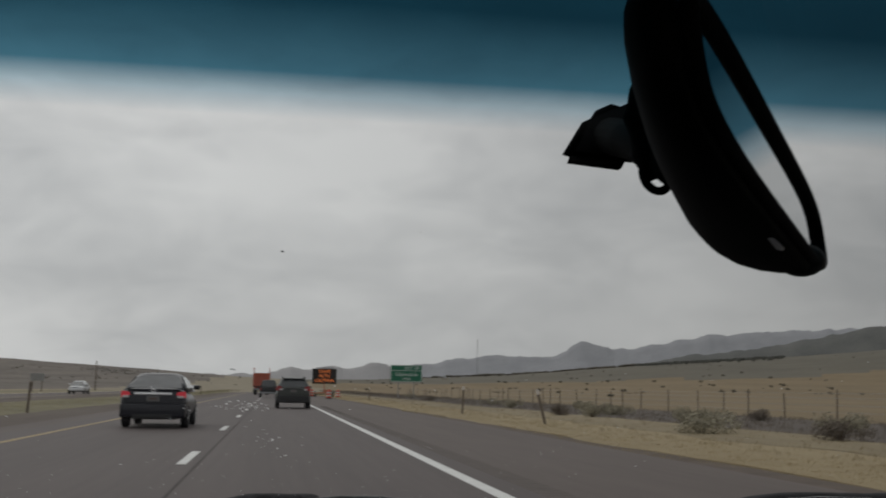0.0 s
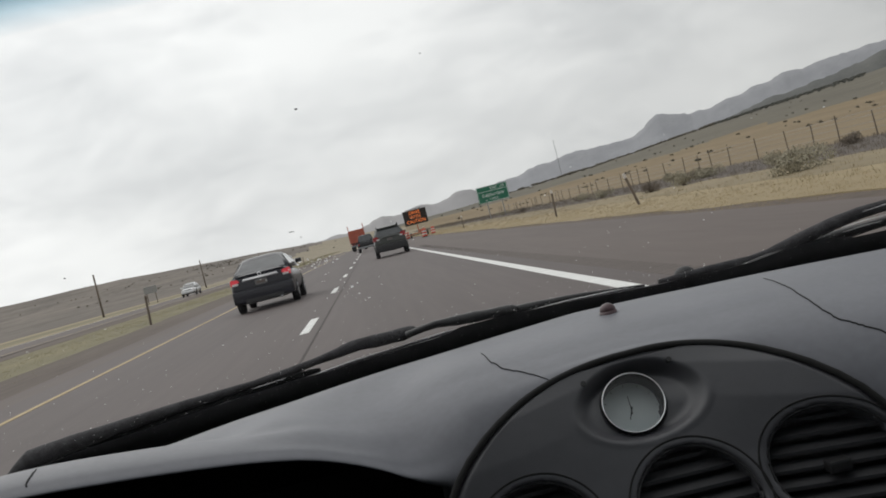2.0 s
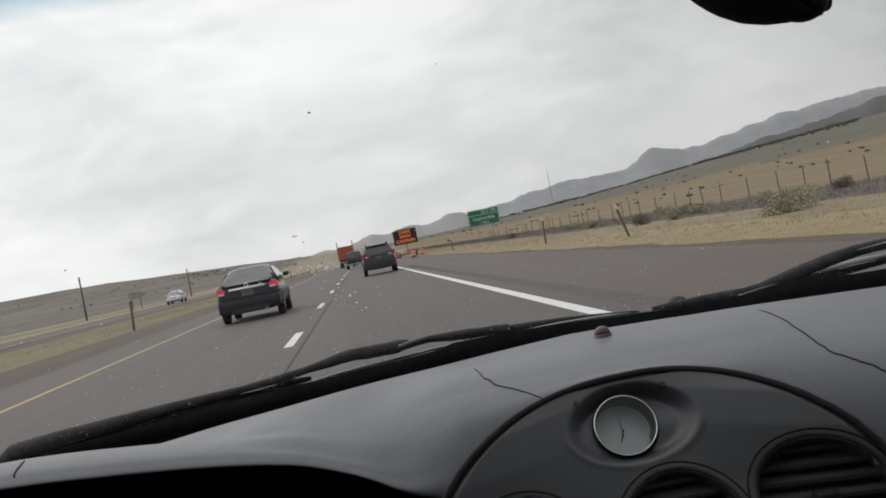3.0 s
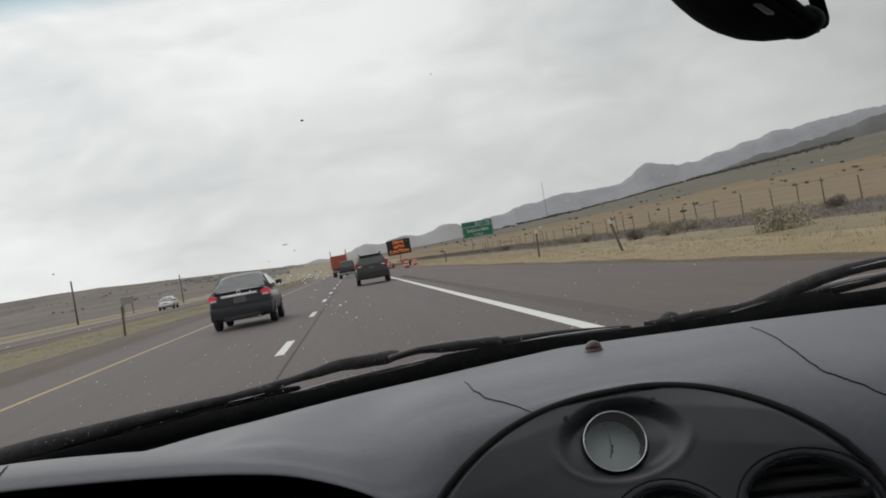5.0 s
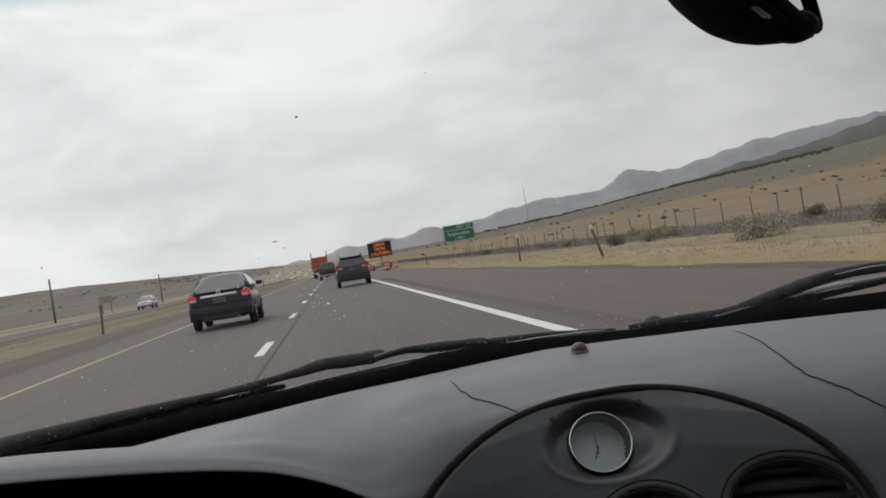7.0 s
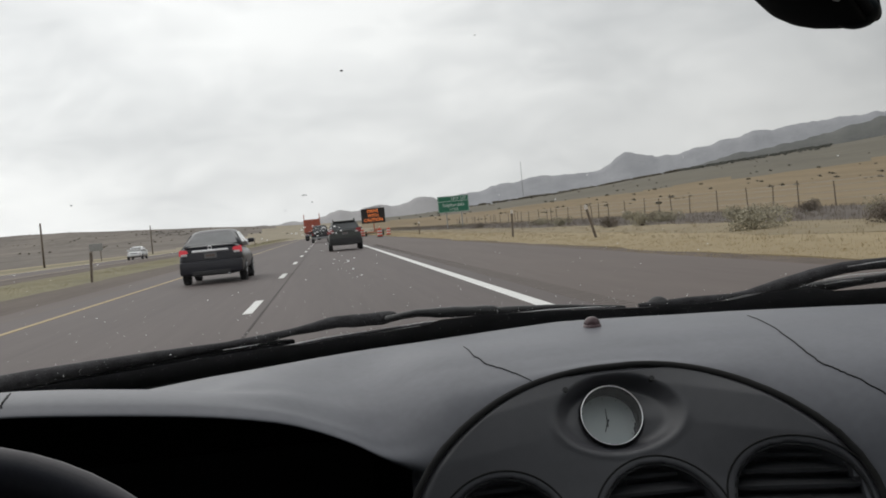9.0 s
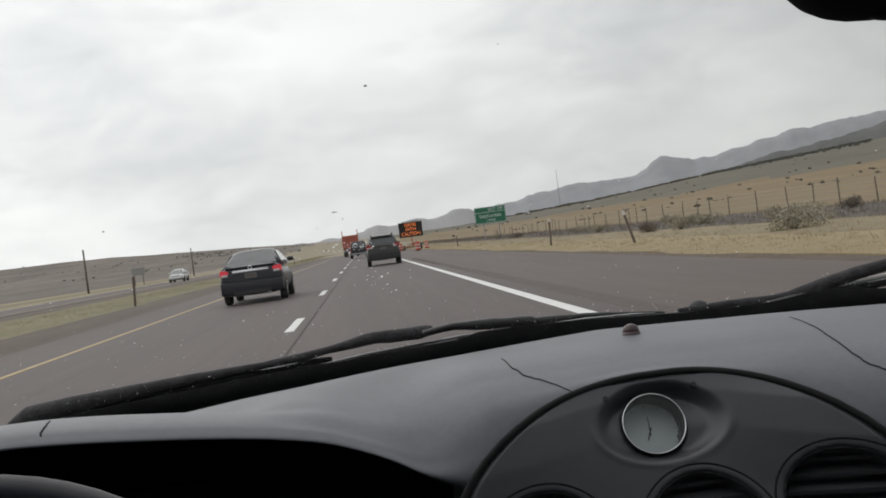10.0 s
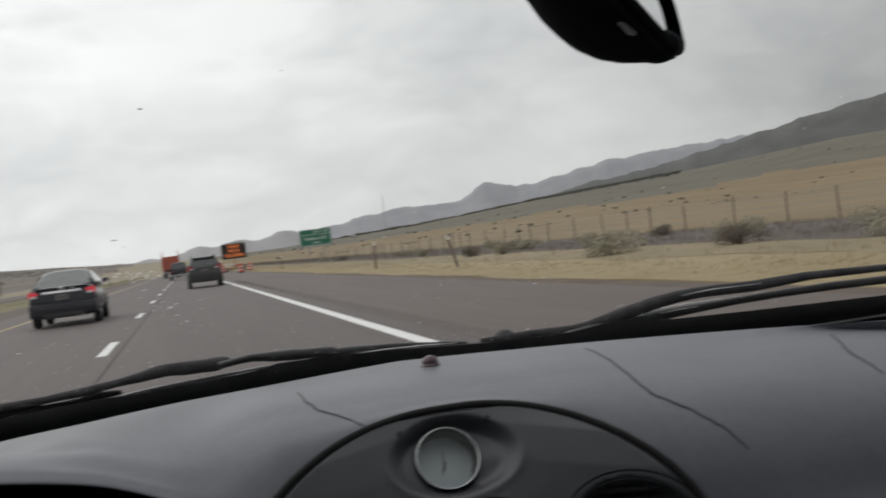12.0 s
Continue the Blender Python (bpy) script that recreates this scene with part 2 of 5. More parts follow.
def loft(bm, rings, caps=True, closed=True):
    """Joins rings of equally many points."""
    vs = [[bm.verts.new(p) for p in ring] for ring in rings]
    n = len(vs[0])
    for a, b in zip(vs, vs[1:]):
        for i in range(n if closed else n - 1):
            bm.faces.new((a[i], a[(i + 1) % n], b[(i + 1) % n], b[i]))
    if caps and closed:
        bm.faces.new(vs[0][::-1])
        bm.faces.new(vs[-1])
    return bm


def tube(bm, path, r, seg=8, flat=1.0):
    """A bent rod along a path; flat squeezes it in height. r: one radius or one a point."""
    path = [Vector(p) for p in path]
    rings = []
    for i, p in enumerate(path):
        d = (path[min(i + 1, len(path) - 1)] - path[max(i - 1, 0)]).normalized()
        side = d.cross(Vector((0, 0, 1)))
        side = side.normalized() if side.length > 1e-4 else Vector((1, 0, 0))
        up = side.cross(d)
        ri = r[i] if isinstance(r, (list, tuple)) else r
        rings.append([p + side * math.cos(a) * ri + up * math.sin(a) * ri * flat for a in (2 * math.pi * k / seg for k in range(seg))])
    return loft(bm, rings)


def torus(bm, c, ax, R, r, seg=48, ring=10, span=(0, 2 * math.pi)):
    """A ring round the axis ax."""
    q = Vector(ax).to_track_quat("Z", "Y")
    full = span[1] - span[0] > 6.28
    k = seg if full else seg + 1
    rows = []
    for i in range(k):
        a = span[0] + (span[1] - span[0]) * i / seg
        rows.append([Vector(c) + q @ Vector((math.cos(a) * (R + r * math.cos(b)), math.sin(a) * (R + r * math.cos(b)), r * math.sin(b)))
                     for b in (2 * math.pi * j / ring for j in range(ring))])
    if full:
        rows.append(rows[0])
        vs = [[bm.verts.new(p) for p in row] for row in rows[:-1]]
        for a, b in zip(vs, vs[1:] + vs[:1]):
            for j in range(ring):
                bm.faces.new((a[j], a[(j + 1) % ring], b[(j + 1) % ring], b[j]))
        return bm
    return loft(bm, rows)


def grid(fn, nu, nv):
    """Vertices and quads of a surface fn(i / nu, j / nv)."""
    vs = [fn(i / nu, j / nv) for j in range(nv + 1) for i in range(nu + 1)]
    fs = [(j * (nu + 1) + i, j * (nu + 1) + i + 1, (j + 1) * (nu + 1) + i + 1, (j + 1) * (nu + 1) + i) for j in range(nv) for i in range(nu)]
    return vs, fs


def ramp_of(x, pts):
    """Straight lines between a few (x, value) pairs."""
    if x <= pts[0][0]:
        return pts[0][1]
    for (a, va), (b, vb) in zip(pts, pts[1:]):
        if x <= b:
            return va + (vb - va) * (x - a) / (b - a)
    return pts[-1][1]


def ease(a, b, x):
    t = min(1.0, max(0.0, (x - a) / (b - a)))
    return t * t * (3 - 2 * t)


# ---- ground, hills, road ----
LINE_R, LINE_D, LINE_Y = 2.30, -1.36, -5.02
M_FIELD = mat("golden_field", (0.162, 0.115, 0.057), 0.95, second=(0.23, 0.17, 0.09), scale=0.02, stretch=(1, 0.4, 1))
M_SCRUB = mat("scrub_slope", (0.09, 0.08, 0.058), 0.95, second=(0.14, 0.124, 0.088), scale=0.015)
M_BROWN = mat("brown_hillside", (0.062, 0.05, 0.042), 0.95, second=(0.2, 0.17, 0.138), scale=0.035, stretch=(1, 0.35, 1))
M_VERGE = mat("dry_grass_soil", (0.25, 0.193, 0.105), 0.95, second=(0.33, 0.262, 0.15), scale=0.2, stretch=(1, 0.2, 1))
M_SAGESOIL = mat("sage_soil", (0.185, 0.147, 0.085), 0.95, second=(0.28, 0.226, 0.135), scale=0.15, stretch=(1, 0.2, 1))
M_BRUSHSOIL = mat("brush_soil", (0.078, 0.063, 0.054), 0.95, second=(0.122, 0.1, 0.083), scale=0.15, stretch=(1, 0.2, 1))
M_MEDIAN = mat("median_grass_soil", (0.135, 0.12, 0.066), 0.95, second=(0.235, 0.205, 0.115), scale=0.35, stretch=(1, 0.25, 1))
M_DIRT = mat("brown_median_dirt", (0.078, 0.058, 0.047), 0.95, second=(0.125, 0.099, 0.08), scale=0.5, stretch=(1, 0.15, 1))
M_STRAW = mat("straw_strip", (0.25, 0.205, 0.12), 0.95, second=(0.34, 0.285, 0.18), scale=0.1)
# far ranges: distance haze is put into these pale base colours
M_MOUNT = mat("far_range_hazed", (0.255, 0.26, 0.276), 1.0, second=(0.325, 0.328, 0.342), scale=0.012)
M_MOUNT2 = mat("far_low_range_hazed", (0.3, 0.295, 0.3), 1.0, second=(0.37, 0.36, 0.36), scale=0.004)
M_WOODED = mat("wooded_hill", (0.085, 0.088, 0.085), 1.0, second=(0.135, 0.134, 0.124), scale=0.012)


def land(x, y):
    """Height of the open country; level by the road."""
    r, az = math.hypot(x, y), math.degrees(math.atan2(x, y))
    el = ramp_of(az, [(-180, 0.9), (-60, 1.2), (-30, 1.5), (-18, 1.25), (-13, 1.15), (-9, 0.95), (-6, 0.8), (-3, 0.62), (0, 0.45),
                      (4, 0.45), (8, 0.6), (12.4, 0.82), (19.4, 1.42), (26.3, 1.85), (34, 2.5), (45, 3.0), (90, 2.0), (180, 0.9)])
    far = 1300 + 1000 * ease(-1, 6, az)
    near = 160 + 240 * ease(-1, 6, az)
    h = math.tan(radians(el)) * far * ease(near, far, r) ** 1.3
    h += 2.2 * ease(200, 900, r) * noise.fractal(Vector((x / 170, y / 170, 3.1)), 1.0, 2.0, 4)
    side = 0.02 * ease(7.5, 10, x) + 0.11 * ease(27, 40, x) + 1.3 * ease(40, 300, x)
    return h - 0.06 + side


def ground_sheet():
    azs = [a for a in range(-180, -40, 10)] + [-40 + 0.75 * i for i in range(120)] + [a for a in range(50, 180, 10)]
    rs = [0.01] + [4 * 1.062 ** i for i in range(118)]
    verts, faces, kinds = [], [], []
    for r in rs:
        for a in azs:
            x, y = r * math.sin(radians(a)), r * math.cos(radians(a))
            verts.append((x, y, land(x, y)))
    n = len(azs)
    for j in range(len(rs) - 1):
        for i in range(n):
            k = (i + 1) % n
            faces.append((j * n + i, j * n + k, (j + 1) * n + k, (j + 1) * n + i))
            x, y = (rs[j] * f(radians(azs[i] + 0.3)) for f in (math.sin, math.cos))
            wob = 30 * noise.noise(Vector((x / 90, y / 90, 0)))
            if x > 0:
                kinds.append(0 if x + wob * 0.05 < 26 else (1 if rs[j] + 6 * wob < 1150 else 2))
            else:
                kinds.append(0 if x > -42 else 3)
    ob = sheet("ground", verts, faces, M_GROUND, smooth=True)
    for m in (M_FIELD, M_SCRUB, M_BROWN):
        ob.data.materials.append(m)
    ob.data.polygons.foreach_set("material_index", kinds)
    return tagged(ob, "dry brown and golden prairie rolling to low hills", "ground", kind="structure")


ground_sheet()


def ridge(name, label, az0, az1, r, depth, summits, base, rough, material, seed, na=260, nr=14):
    """A range of hills: summits are (turn, half width, rise in degrees) over a base line."""
    def top(az):
        e = ramp_of(az, base)
        for a, w, h in summits:
            e += h * math.exp(-((az - a) / w) ** 2)
        return e
    def pt(u, v):
        az = az0 + (az1 - az0) * u
        f = 1 - abs(v * 2 - 1) if v < 0.5 else 1 - (v * 2 - 1) * 0.5
        rr = r + depth * (v - 0.5)
        gully = rough * noise.fractal(Vector((az * 0.9, v * 2.2, seed)), 0.9, 2.1, 5)
        fine = rough * 0.35 * noise.fractal(Vector((az * 3.7, v * 5, seed + 4)), 0.9, 2.1, 4)
        e = top(az) * (f ** 0.8) + (gully + fine) * (0.25 + 0.75 * f) * f
        return (rr * math.sin(radians(az)), rr * math.cos(radians(az)), rr * math.tan(radians(e)) - 25 * (1 - f))
    vs, fs = grid(pt, na, nr)
    ob = sheet(name, vs, fs, material, smooth=True)
    return tagged(ob, label, "mountains", kind="structure")


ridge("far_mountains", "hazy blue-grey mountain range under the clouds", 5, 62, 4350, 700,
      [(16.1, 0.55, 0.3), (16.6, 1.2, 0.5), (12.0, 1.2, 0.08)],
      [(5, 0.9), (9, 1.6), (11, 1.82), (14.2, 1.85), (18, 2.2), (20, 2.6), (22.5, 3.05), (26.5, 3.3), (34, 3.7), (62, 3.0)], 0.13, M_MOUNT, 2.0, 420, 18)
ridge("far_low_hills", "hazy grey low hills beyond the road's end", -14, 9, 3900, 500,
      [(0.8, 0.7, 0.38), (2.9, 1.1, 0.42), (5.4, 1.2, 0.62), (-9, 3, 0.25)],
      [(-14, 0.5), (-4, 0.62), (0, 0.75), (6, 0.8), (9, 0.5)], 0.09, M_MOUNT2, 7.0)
ridge("wooded_hill", "dark wooded hillside rising beside the valley", 17, 75, 3300, 800,
      [(37, 5, 0.3)], [(17, 1.0), (19, 1.5), (22, 2.1), (25.2, 2.4), (27, 2.8), (31, 3.5), (36, 4.2), (45, 5.0), (75, 3.5)], 0.12, M_WOODED, 11.0)


def strip(name, x0, x1, y0, y1, z, material, label, category="road", kind="structure", thick=0.06, nx=2, ny=60, crown=0.0, ragged=0.0):
    """A long flat band of the road with real edges; ragged lets them wander as grass does."""
    def ys(v):
        return y0 + (y1 - y0) * v ** 2
    if ragged:
        ny = 500
    def edge(u, y):
        x = x0 + (x1 - x0) * u
        return x + ragged * (noise.noise(Vector((x, y * 0.12, 0.5))) + 0.8 * noise.noise(Vector((x, y * 0.5, 1.5)))) if ragged else x
    vs, fs = grid(lambda u, v: (edge(u, ys(v)), ys(v), z + crown * math.sin(math.pi * u)), nx, ny)
    for side in (0, nx):
        base = len(vs)
        for j in range(ny + 1):
            p = vs[j * (nx + 1) + side]
            vs.append((p[0], p[1], p[2] - thick))
        for j in range(ny):
            a, b = j * (nx + 1) + side, (j + 1) * (nx + 1) + side
            fs.append((a, b, base + j + 1, base + j))
    ob = sheet(name, vs, fs, material)
    return tagged(ob, label, category, kind=kind)


strip("road", -5.9, 2.75, -60, 2400, 0.0, M_ASPHALT, "grey damp asphalt highway carriageway with two lanes", nx=4, thick=0.4)
strip("shoulder", 2.75, 6.6, -60, 2400, -0.004, M_SHOULDER, "wide brownish asphalt shoulder beside the highway", "road shoulder")
strip("inner_shoulder", -6.75, -5.9, -60, 2400, -0.006, M_SHOULDER, "narrow asphalt shoulder past the yellow line", "road shoulder", thick=0.3)
strip("gravel_verge", -9.4, -6.75, -60, 2400, -0.03, M_DIRT, "brown gravelly dirt edge along the median", "gravel", ragged=0.25)
strip("median_grass_strip", -15.6, -9.4, -60, 1500, -0.035, M_MEDIAN, "patchy olive-yellow grass strip in the median", "verge", nx=3, ragged=0.6)
strip("median_dirt", -18.8, -15.6, -60, 1500, -0.03, M_DIRT, "brown dirt strip beside the far road", "gravel", ragged=0.5)
strip("gravel_verge", 6.6, 7.3, -60, 2400, -0.03, M_GRAVEL, "gravel edge between shoulder and dry grass", "gravel", ragged=0.12)
strip("opposite_road", -27.3, -18.8, -60, 2000, -0.02, M_SHOULDER, "grey asphalt carriageway of the oncoming traffic", nx=4, thick=0.5)
strip("straw_verge", -30.2, -27.3, -60, 2000, -0.01, M_STRAW, "pale straw-coloured grass strip past the far road", "verge", ragged=0.5)
strip("olive_verge", -38.5, -30.2, -60, 2000, -0.005, M_MEDIAN, "olive grass strip behind the straw edge", "verge", ragged=0.8)
strip("straw_verge", -44.5, -38.5, -60, 2000, 0.0, M_STRAW, "second pale straw strip at the foot of the hill", "verge", ragged=1.0)
strip("right_edge_line", LINE_R - 0.09, LINE_R + 0.09, -60, 1600, 0.005, M_WHITE, "solid white painted edge line", "road marking", thick=0.006)
strip("left_edge_line", LINE_Y - 0.06, LINE_Y + 0.06, -60, 1600, 0.005, M_YELLOW, "solid yellow painted edge line", "road marking", thick=0.006)
strip("far_edge_line", -26.6, -26.45, -60, 1500, -0.014, M_WHITE, "white painted edge line of the far road", "road marking", thick=0.006)
strip("far_yellow_line", -19.9, -19.75, -60, 1500, -0.014, M_YELLOW, "yellow painted edge line of the far road", "road marking", thick=0.006)
strip("straw_shoulder", 7.3, 11.5, -60, 700, -0.028, M_VERGE, "golden dry grass strip beside the shoulder", "verge", nx=3, ragged=0.3)
strip("sage_verge", 11.5, 15.6, -60, 600, -0.024, M_SAGESOIL, "tan dry grass slope past the straw strip", "verge", nx=3, ragged=0.7)
strip("brush_soil", 15.6, 26.6, -60, 600, -0.02, M_BRUSHSOIL, "dark brown brushy ground along the fence", "verge", nx=3, ragged=0.8)
strip("sealed_joint", LINE_D + 0.2, LINE_D + 0.235, -60, 700, 0.003, M_SEAL, "dark sealed joint beside the lane dashes", "road joint", thick=0.004)
for k in range(-2, 45):
    y = 15.6 + 12.19 * k
    bm = box(bmesh.new(), (LINE_D - 0.07, y, -0.002), (LINE_D + 0.07, y + 3.05, 0.006))
    tagged(part("lane_dash", bm, M_WHITE), "white painted lane dash on the asphalt", "road marking", "lane dashes")


# ---- the car that carries the camera ----
HUB, SHRINK = Vector((-0.13, -0.05, 1.073)), 0.82
CAB = Matrix.Translation(HUB) @ Matrix.Scale(SHRINK, 4) @ Matrix.Translation(-HUB)
MID = 0.132      # the car's middle
SLOPE = math.tan(radians(30))


def cpart(name, bm, material, parent=None, label="", smooth=False):
    bm.transform(CAB)
    return part(name, bm, material, parent, label, smooth)


def csheet(name, vf, material, parent=None, label="", smooth=True):
    return sheet(name, [CAB @ Vector(v) for v in vf[0]], vf[1], material, parent, label, smooth)


def face_y(z):
    return 1.0 + SLOPE * (z - 0.86)


dashboard = thing("dashboard", "cracked dark grey vinyl car dashboard below the windshield", "dashboard")


def arch_half(z):
    """Half width of the bezel at a height."""
    f = min(1.0, max(0.0, (0.901 - z) / 0.135))
    return 0.232 * (1 - (1 - f) ** 1.8) ** 0.441


def arch_x(z, k):
    """The bezel's outline to the left (k < 0) or right; the swelling right half lies nearer and is narrower."""
    h = arch_half(z) * k
    return h if h < 0 else h * 0.92


def bulge(u):
    """How far the dash swells towards the passenger past the middle."""
    return 0.075 * ease(0.0, 0.3, u)


def lip_z(x):
    pts = [(-0.75, 0.915), (-0.62, 0.941), (-0.5, 0.946), (-0.43, 0.943), (-0.32, 0.931), (-0.234, 0.918), (-0.176, 0.903), (-0.118, 0.873), (-0.085, 0.852)]
    return sum(ramp_of(x + d, pts) for d in (-0.036, -0.018, 0, 0.018, 0.036)) / 5


def plain_profile(x):
    """The dash without the instrument hood: from the glass over the top and down the face."""
    u = x - MID
    yb = 1.29 - 0.42 * u * u
    zb = 0.929 - 0.03 * abs(u) - 0.006 * ease(-0.3, -0.6, x) + 0.015 * max(0.0, u - 0.15)
    sink = 0.042 * max(0.0, u - 0.14)      # the top falls off gently towards the passenger's door
    plain = [(yb, zb - 0.004), (yb - 0.03, zb), (1.13, 0.9215 - sink), (1.07, 0.9125 - sink), (1.045, 0.9075 - sink), (1.028, 0.9035 - sink), (face_y(0.885), 0.885), (face_y(0.85), 0.85),
             (face_y(0.8), 0.8), (face_y(0.74), 0.74), (face_y(0.66), 0.66), (face_y(0.5), 0.5)]
    out = bulge(u)
    plain = [(y - out * ease(0.926, 0.904, z), z - 0.3 * out * ease(0.926, 0.904, z) * ease(0.86, 0.9, z)) for y, z in plain]
    # past the middle the pad rolls over slowly towards the passenger
    k = ease(0.0, 0.2, u) if u > 0 else 0.7 * ease(0.0, 0.2, -u)
    a, d = (1.13, 0.9215 - sink), (face_y(0.78) - out, 0.78)
    b, c = (a[0] - 0.717 * (a[0] - d[0]), 0.904 - sink if u > 0 else 0.897), (d[0] + 0.026, 0.89 - sink if u > 0 else 0.884)
    for i in range(2, 9):
        t = (i - 2) / 6
        w = ((1 - t) ** 3, 3 * t * (1 - t) ** 2, 3 * t * t * (1 - t), t ** 3)
        q = [sum(f * p[n] for f, p in zip(w, (a, b, c, d))) for n in (0, 1)]
        plain[i] = (plain[i][0] + (q[0] - plain[i][0]) * k, plain[i][1] + (q[1] - plain[i][1]) * k)
    return yb, zb, plain


def surface_y(x, z):
    """How far ahead the dash's face lies at a place and height."""
    u = x - MID
    y = face_y(z) - bulge(u)
    pts = plain_profile(x)[2][2:]
    for (ya, za), (yb, zb) in zip(pts, pts[1:]):
        if za >= z >= zb:
            return y + (ya + (yb - ya) * (za - z) / max(1e-6, za - zb) - y) * ease(0.0, 0.05, abs(u))
    return y


def pad_profile(x):
    yb, zb, plain = plain_profile(x)
    ly = 0.905 + 0.085 * ease(-0.42, -0.1, x)
    zl = 1.071 + (lip_z(x) - 1.071) * (ly + 0.057) / 0.962
    zt = zl + 0.005
    # where the lip sinks towards the middle the top runs down to it evenly
    w = ease(-0.015, 0.012, zt - zb)
    back = [(y, zc * w + (zb + (zt - zb) * f + 0.003) * (1 - w)) for y, zc, f in ((ly + 0.14, max(zb, zt - 0.013), 0.645), (ly + 0.095, zt - 0.004, 0.87), (ly + 0.06, zt - 0.002, 0.985))]
    hood = [(yb, zb - 0.004), (yb - 0.03, zb), *back, (ly + 0.03, zl + 0.002), (ly + 0.01, zl - 0.002), (ly + 0.001, zl - 0.01),
            (ly + 0.08, zl - 0.01), (1.1, zl - 0.08), (1.1, 0.66), (0.98, 0.5)]
    soft, hard = 1 - ease(-0.22, -0.03, x), 1 - ease(-0.135, -0.035, x)
    mixed = []
    for i, (p, q) in enumerate(zip(plain, hood)):
        b = soft + (hard - soft) * ease(3, 7, i)
        mixed.append((p[0] + (q[0] - p[0]) * b, p[1] + (q[1] - p[1]) * b))
    return mixed


def pad_point(x, s):
    """A point of the pad: s runs from 0 at the glass to 11 at the knees, smoothed."""
    pr = pad_profile(x)
    i = min(10, int(s))
    t = s - i
    p = [pr[max(0, i - 1)], pr[i], pr[i + 1], pr[min(11, i + 2)]]
    def cr(k):
        a, b, c, d = (q[k] for q in p)
        return 0.5 * (2 * b + (c - a) * t + (2 * a - 5 * b + 4 * c - d) * t * t + (3 * b - a - 3 * c + d) * t ** 3)
    return Vector((x, cr(0), cr(1)))


vs, fs = grid(lambda u, v: pad_point(-0.75 + 1.75 * u, 11 * v), 280, 88)


def behind_bezel(f):
    c = sum((vs[i] for i in f), Vector()) / 4
    return c.y < 1.05 and c.z < 0.89 and arch_x(c.z, -1) + 0.013 < c.x - MID < arch_x(c.z, 1) - 0.013


pad_faces = [f for f in fs if not behind_bezel(f)]
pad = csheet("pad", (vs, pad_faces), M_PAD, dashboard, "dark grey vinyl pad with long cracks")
# recess faces under the hood take the near-black panel material
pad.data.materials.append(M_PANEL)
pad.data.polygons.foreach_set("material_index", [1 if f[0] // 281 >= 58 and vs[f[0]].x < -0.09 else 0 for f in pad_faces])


def bezel_frame(x, z, out=0.0):
    """A point of the centre bezel's plane, lifted out towards the seats."""
    return Vector((x, surface_y(x, z) - out * math.cos(radians(30)), z + out * math.sin(radians(30))))


VENTS = [(-0.007, 0.761), (0.146, 0.758), (0.277, 0.771)]
CLOCK = (0.1195, 0.857)


def bezel_depth(x, z):
    d = 0.006
    # the clock's dish: deeper above the dial, with a fine raised edge below, and a well for the dial
    cx, cz = (x - CLOCK[0] - 0.005) / 0.068, (z - CLOCK[1]) / 0.038
    r = math.hypot(cx, cz)
    d -= (0.010 + 0.010 * ease(-0.2, 0.9, cz)) * (1 - ease(0.7, 1.0, r))
    d += 0.0011 * math.exp(-((r - 1.0) / 0.05) ** 2) * ease(0.3, -0.3, cz)
    d -= 0.02 * (1 - ease(0.0298, 0.0318, math.hypot(x - CLOCK[0], (z - CLOCK[1]) * 1.155)))
    for vx, vz in VENTS:
        r = math.hypot(x - vx, (z - vz) * 1.155)
        d -= 0.045 * (1 - ease(0.055, 0.0585, r))
        d += 0.0006 * math.exp(-((r - 0.0625) / 0.0025) ** 2)
    return d


def bezel_pt(u, v):
    z = 0.901 - 0.261 * v ** 1.25
    x = MID + arch_x(z, 2 * u - 1)
    edge = min(1.0, (1 - abs(2 * u - 1)) * arch_half(z) / 0.012 + 0.0) if z < 0.897 else 0.0
    return bezel_frame(x, z, bezel_depth(x, z) * edge ** 0.5 - 0.001 * (1 - edge))


csheet("centre_bezel", grid(bezel_pt, 150, 90), M_BEZEL, dashboard, "dark arched plastic centre panel")
zs = [0.9008 - 0.0228 * (i / 16) ** 2 for i in range(17)]
arch_zs = [0.66, 0.7, 0.74, 0.77, 0.79, 0.81, 0.83, 0.845, 0.86, 0.87] + zs[::-1]
left = [bezel_frame(MID + arch_x(z, -1), z, 0.005) for z in arch_zs]
right = [bezel_frame(MID + arch_x(z, 1), z, 0.005) for z in arch_zs[::-1]]
cpart("groove", tube(bmesh.new(), left + right, 0.0037), M_CRACK, dashboard, "black gap round the centre panel", True)

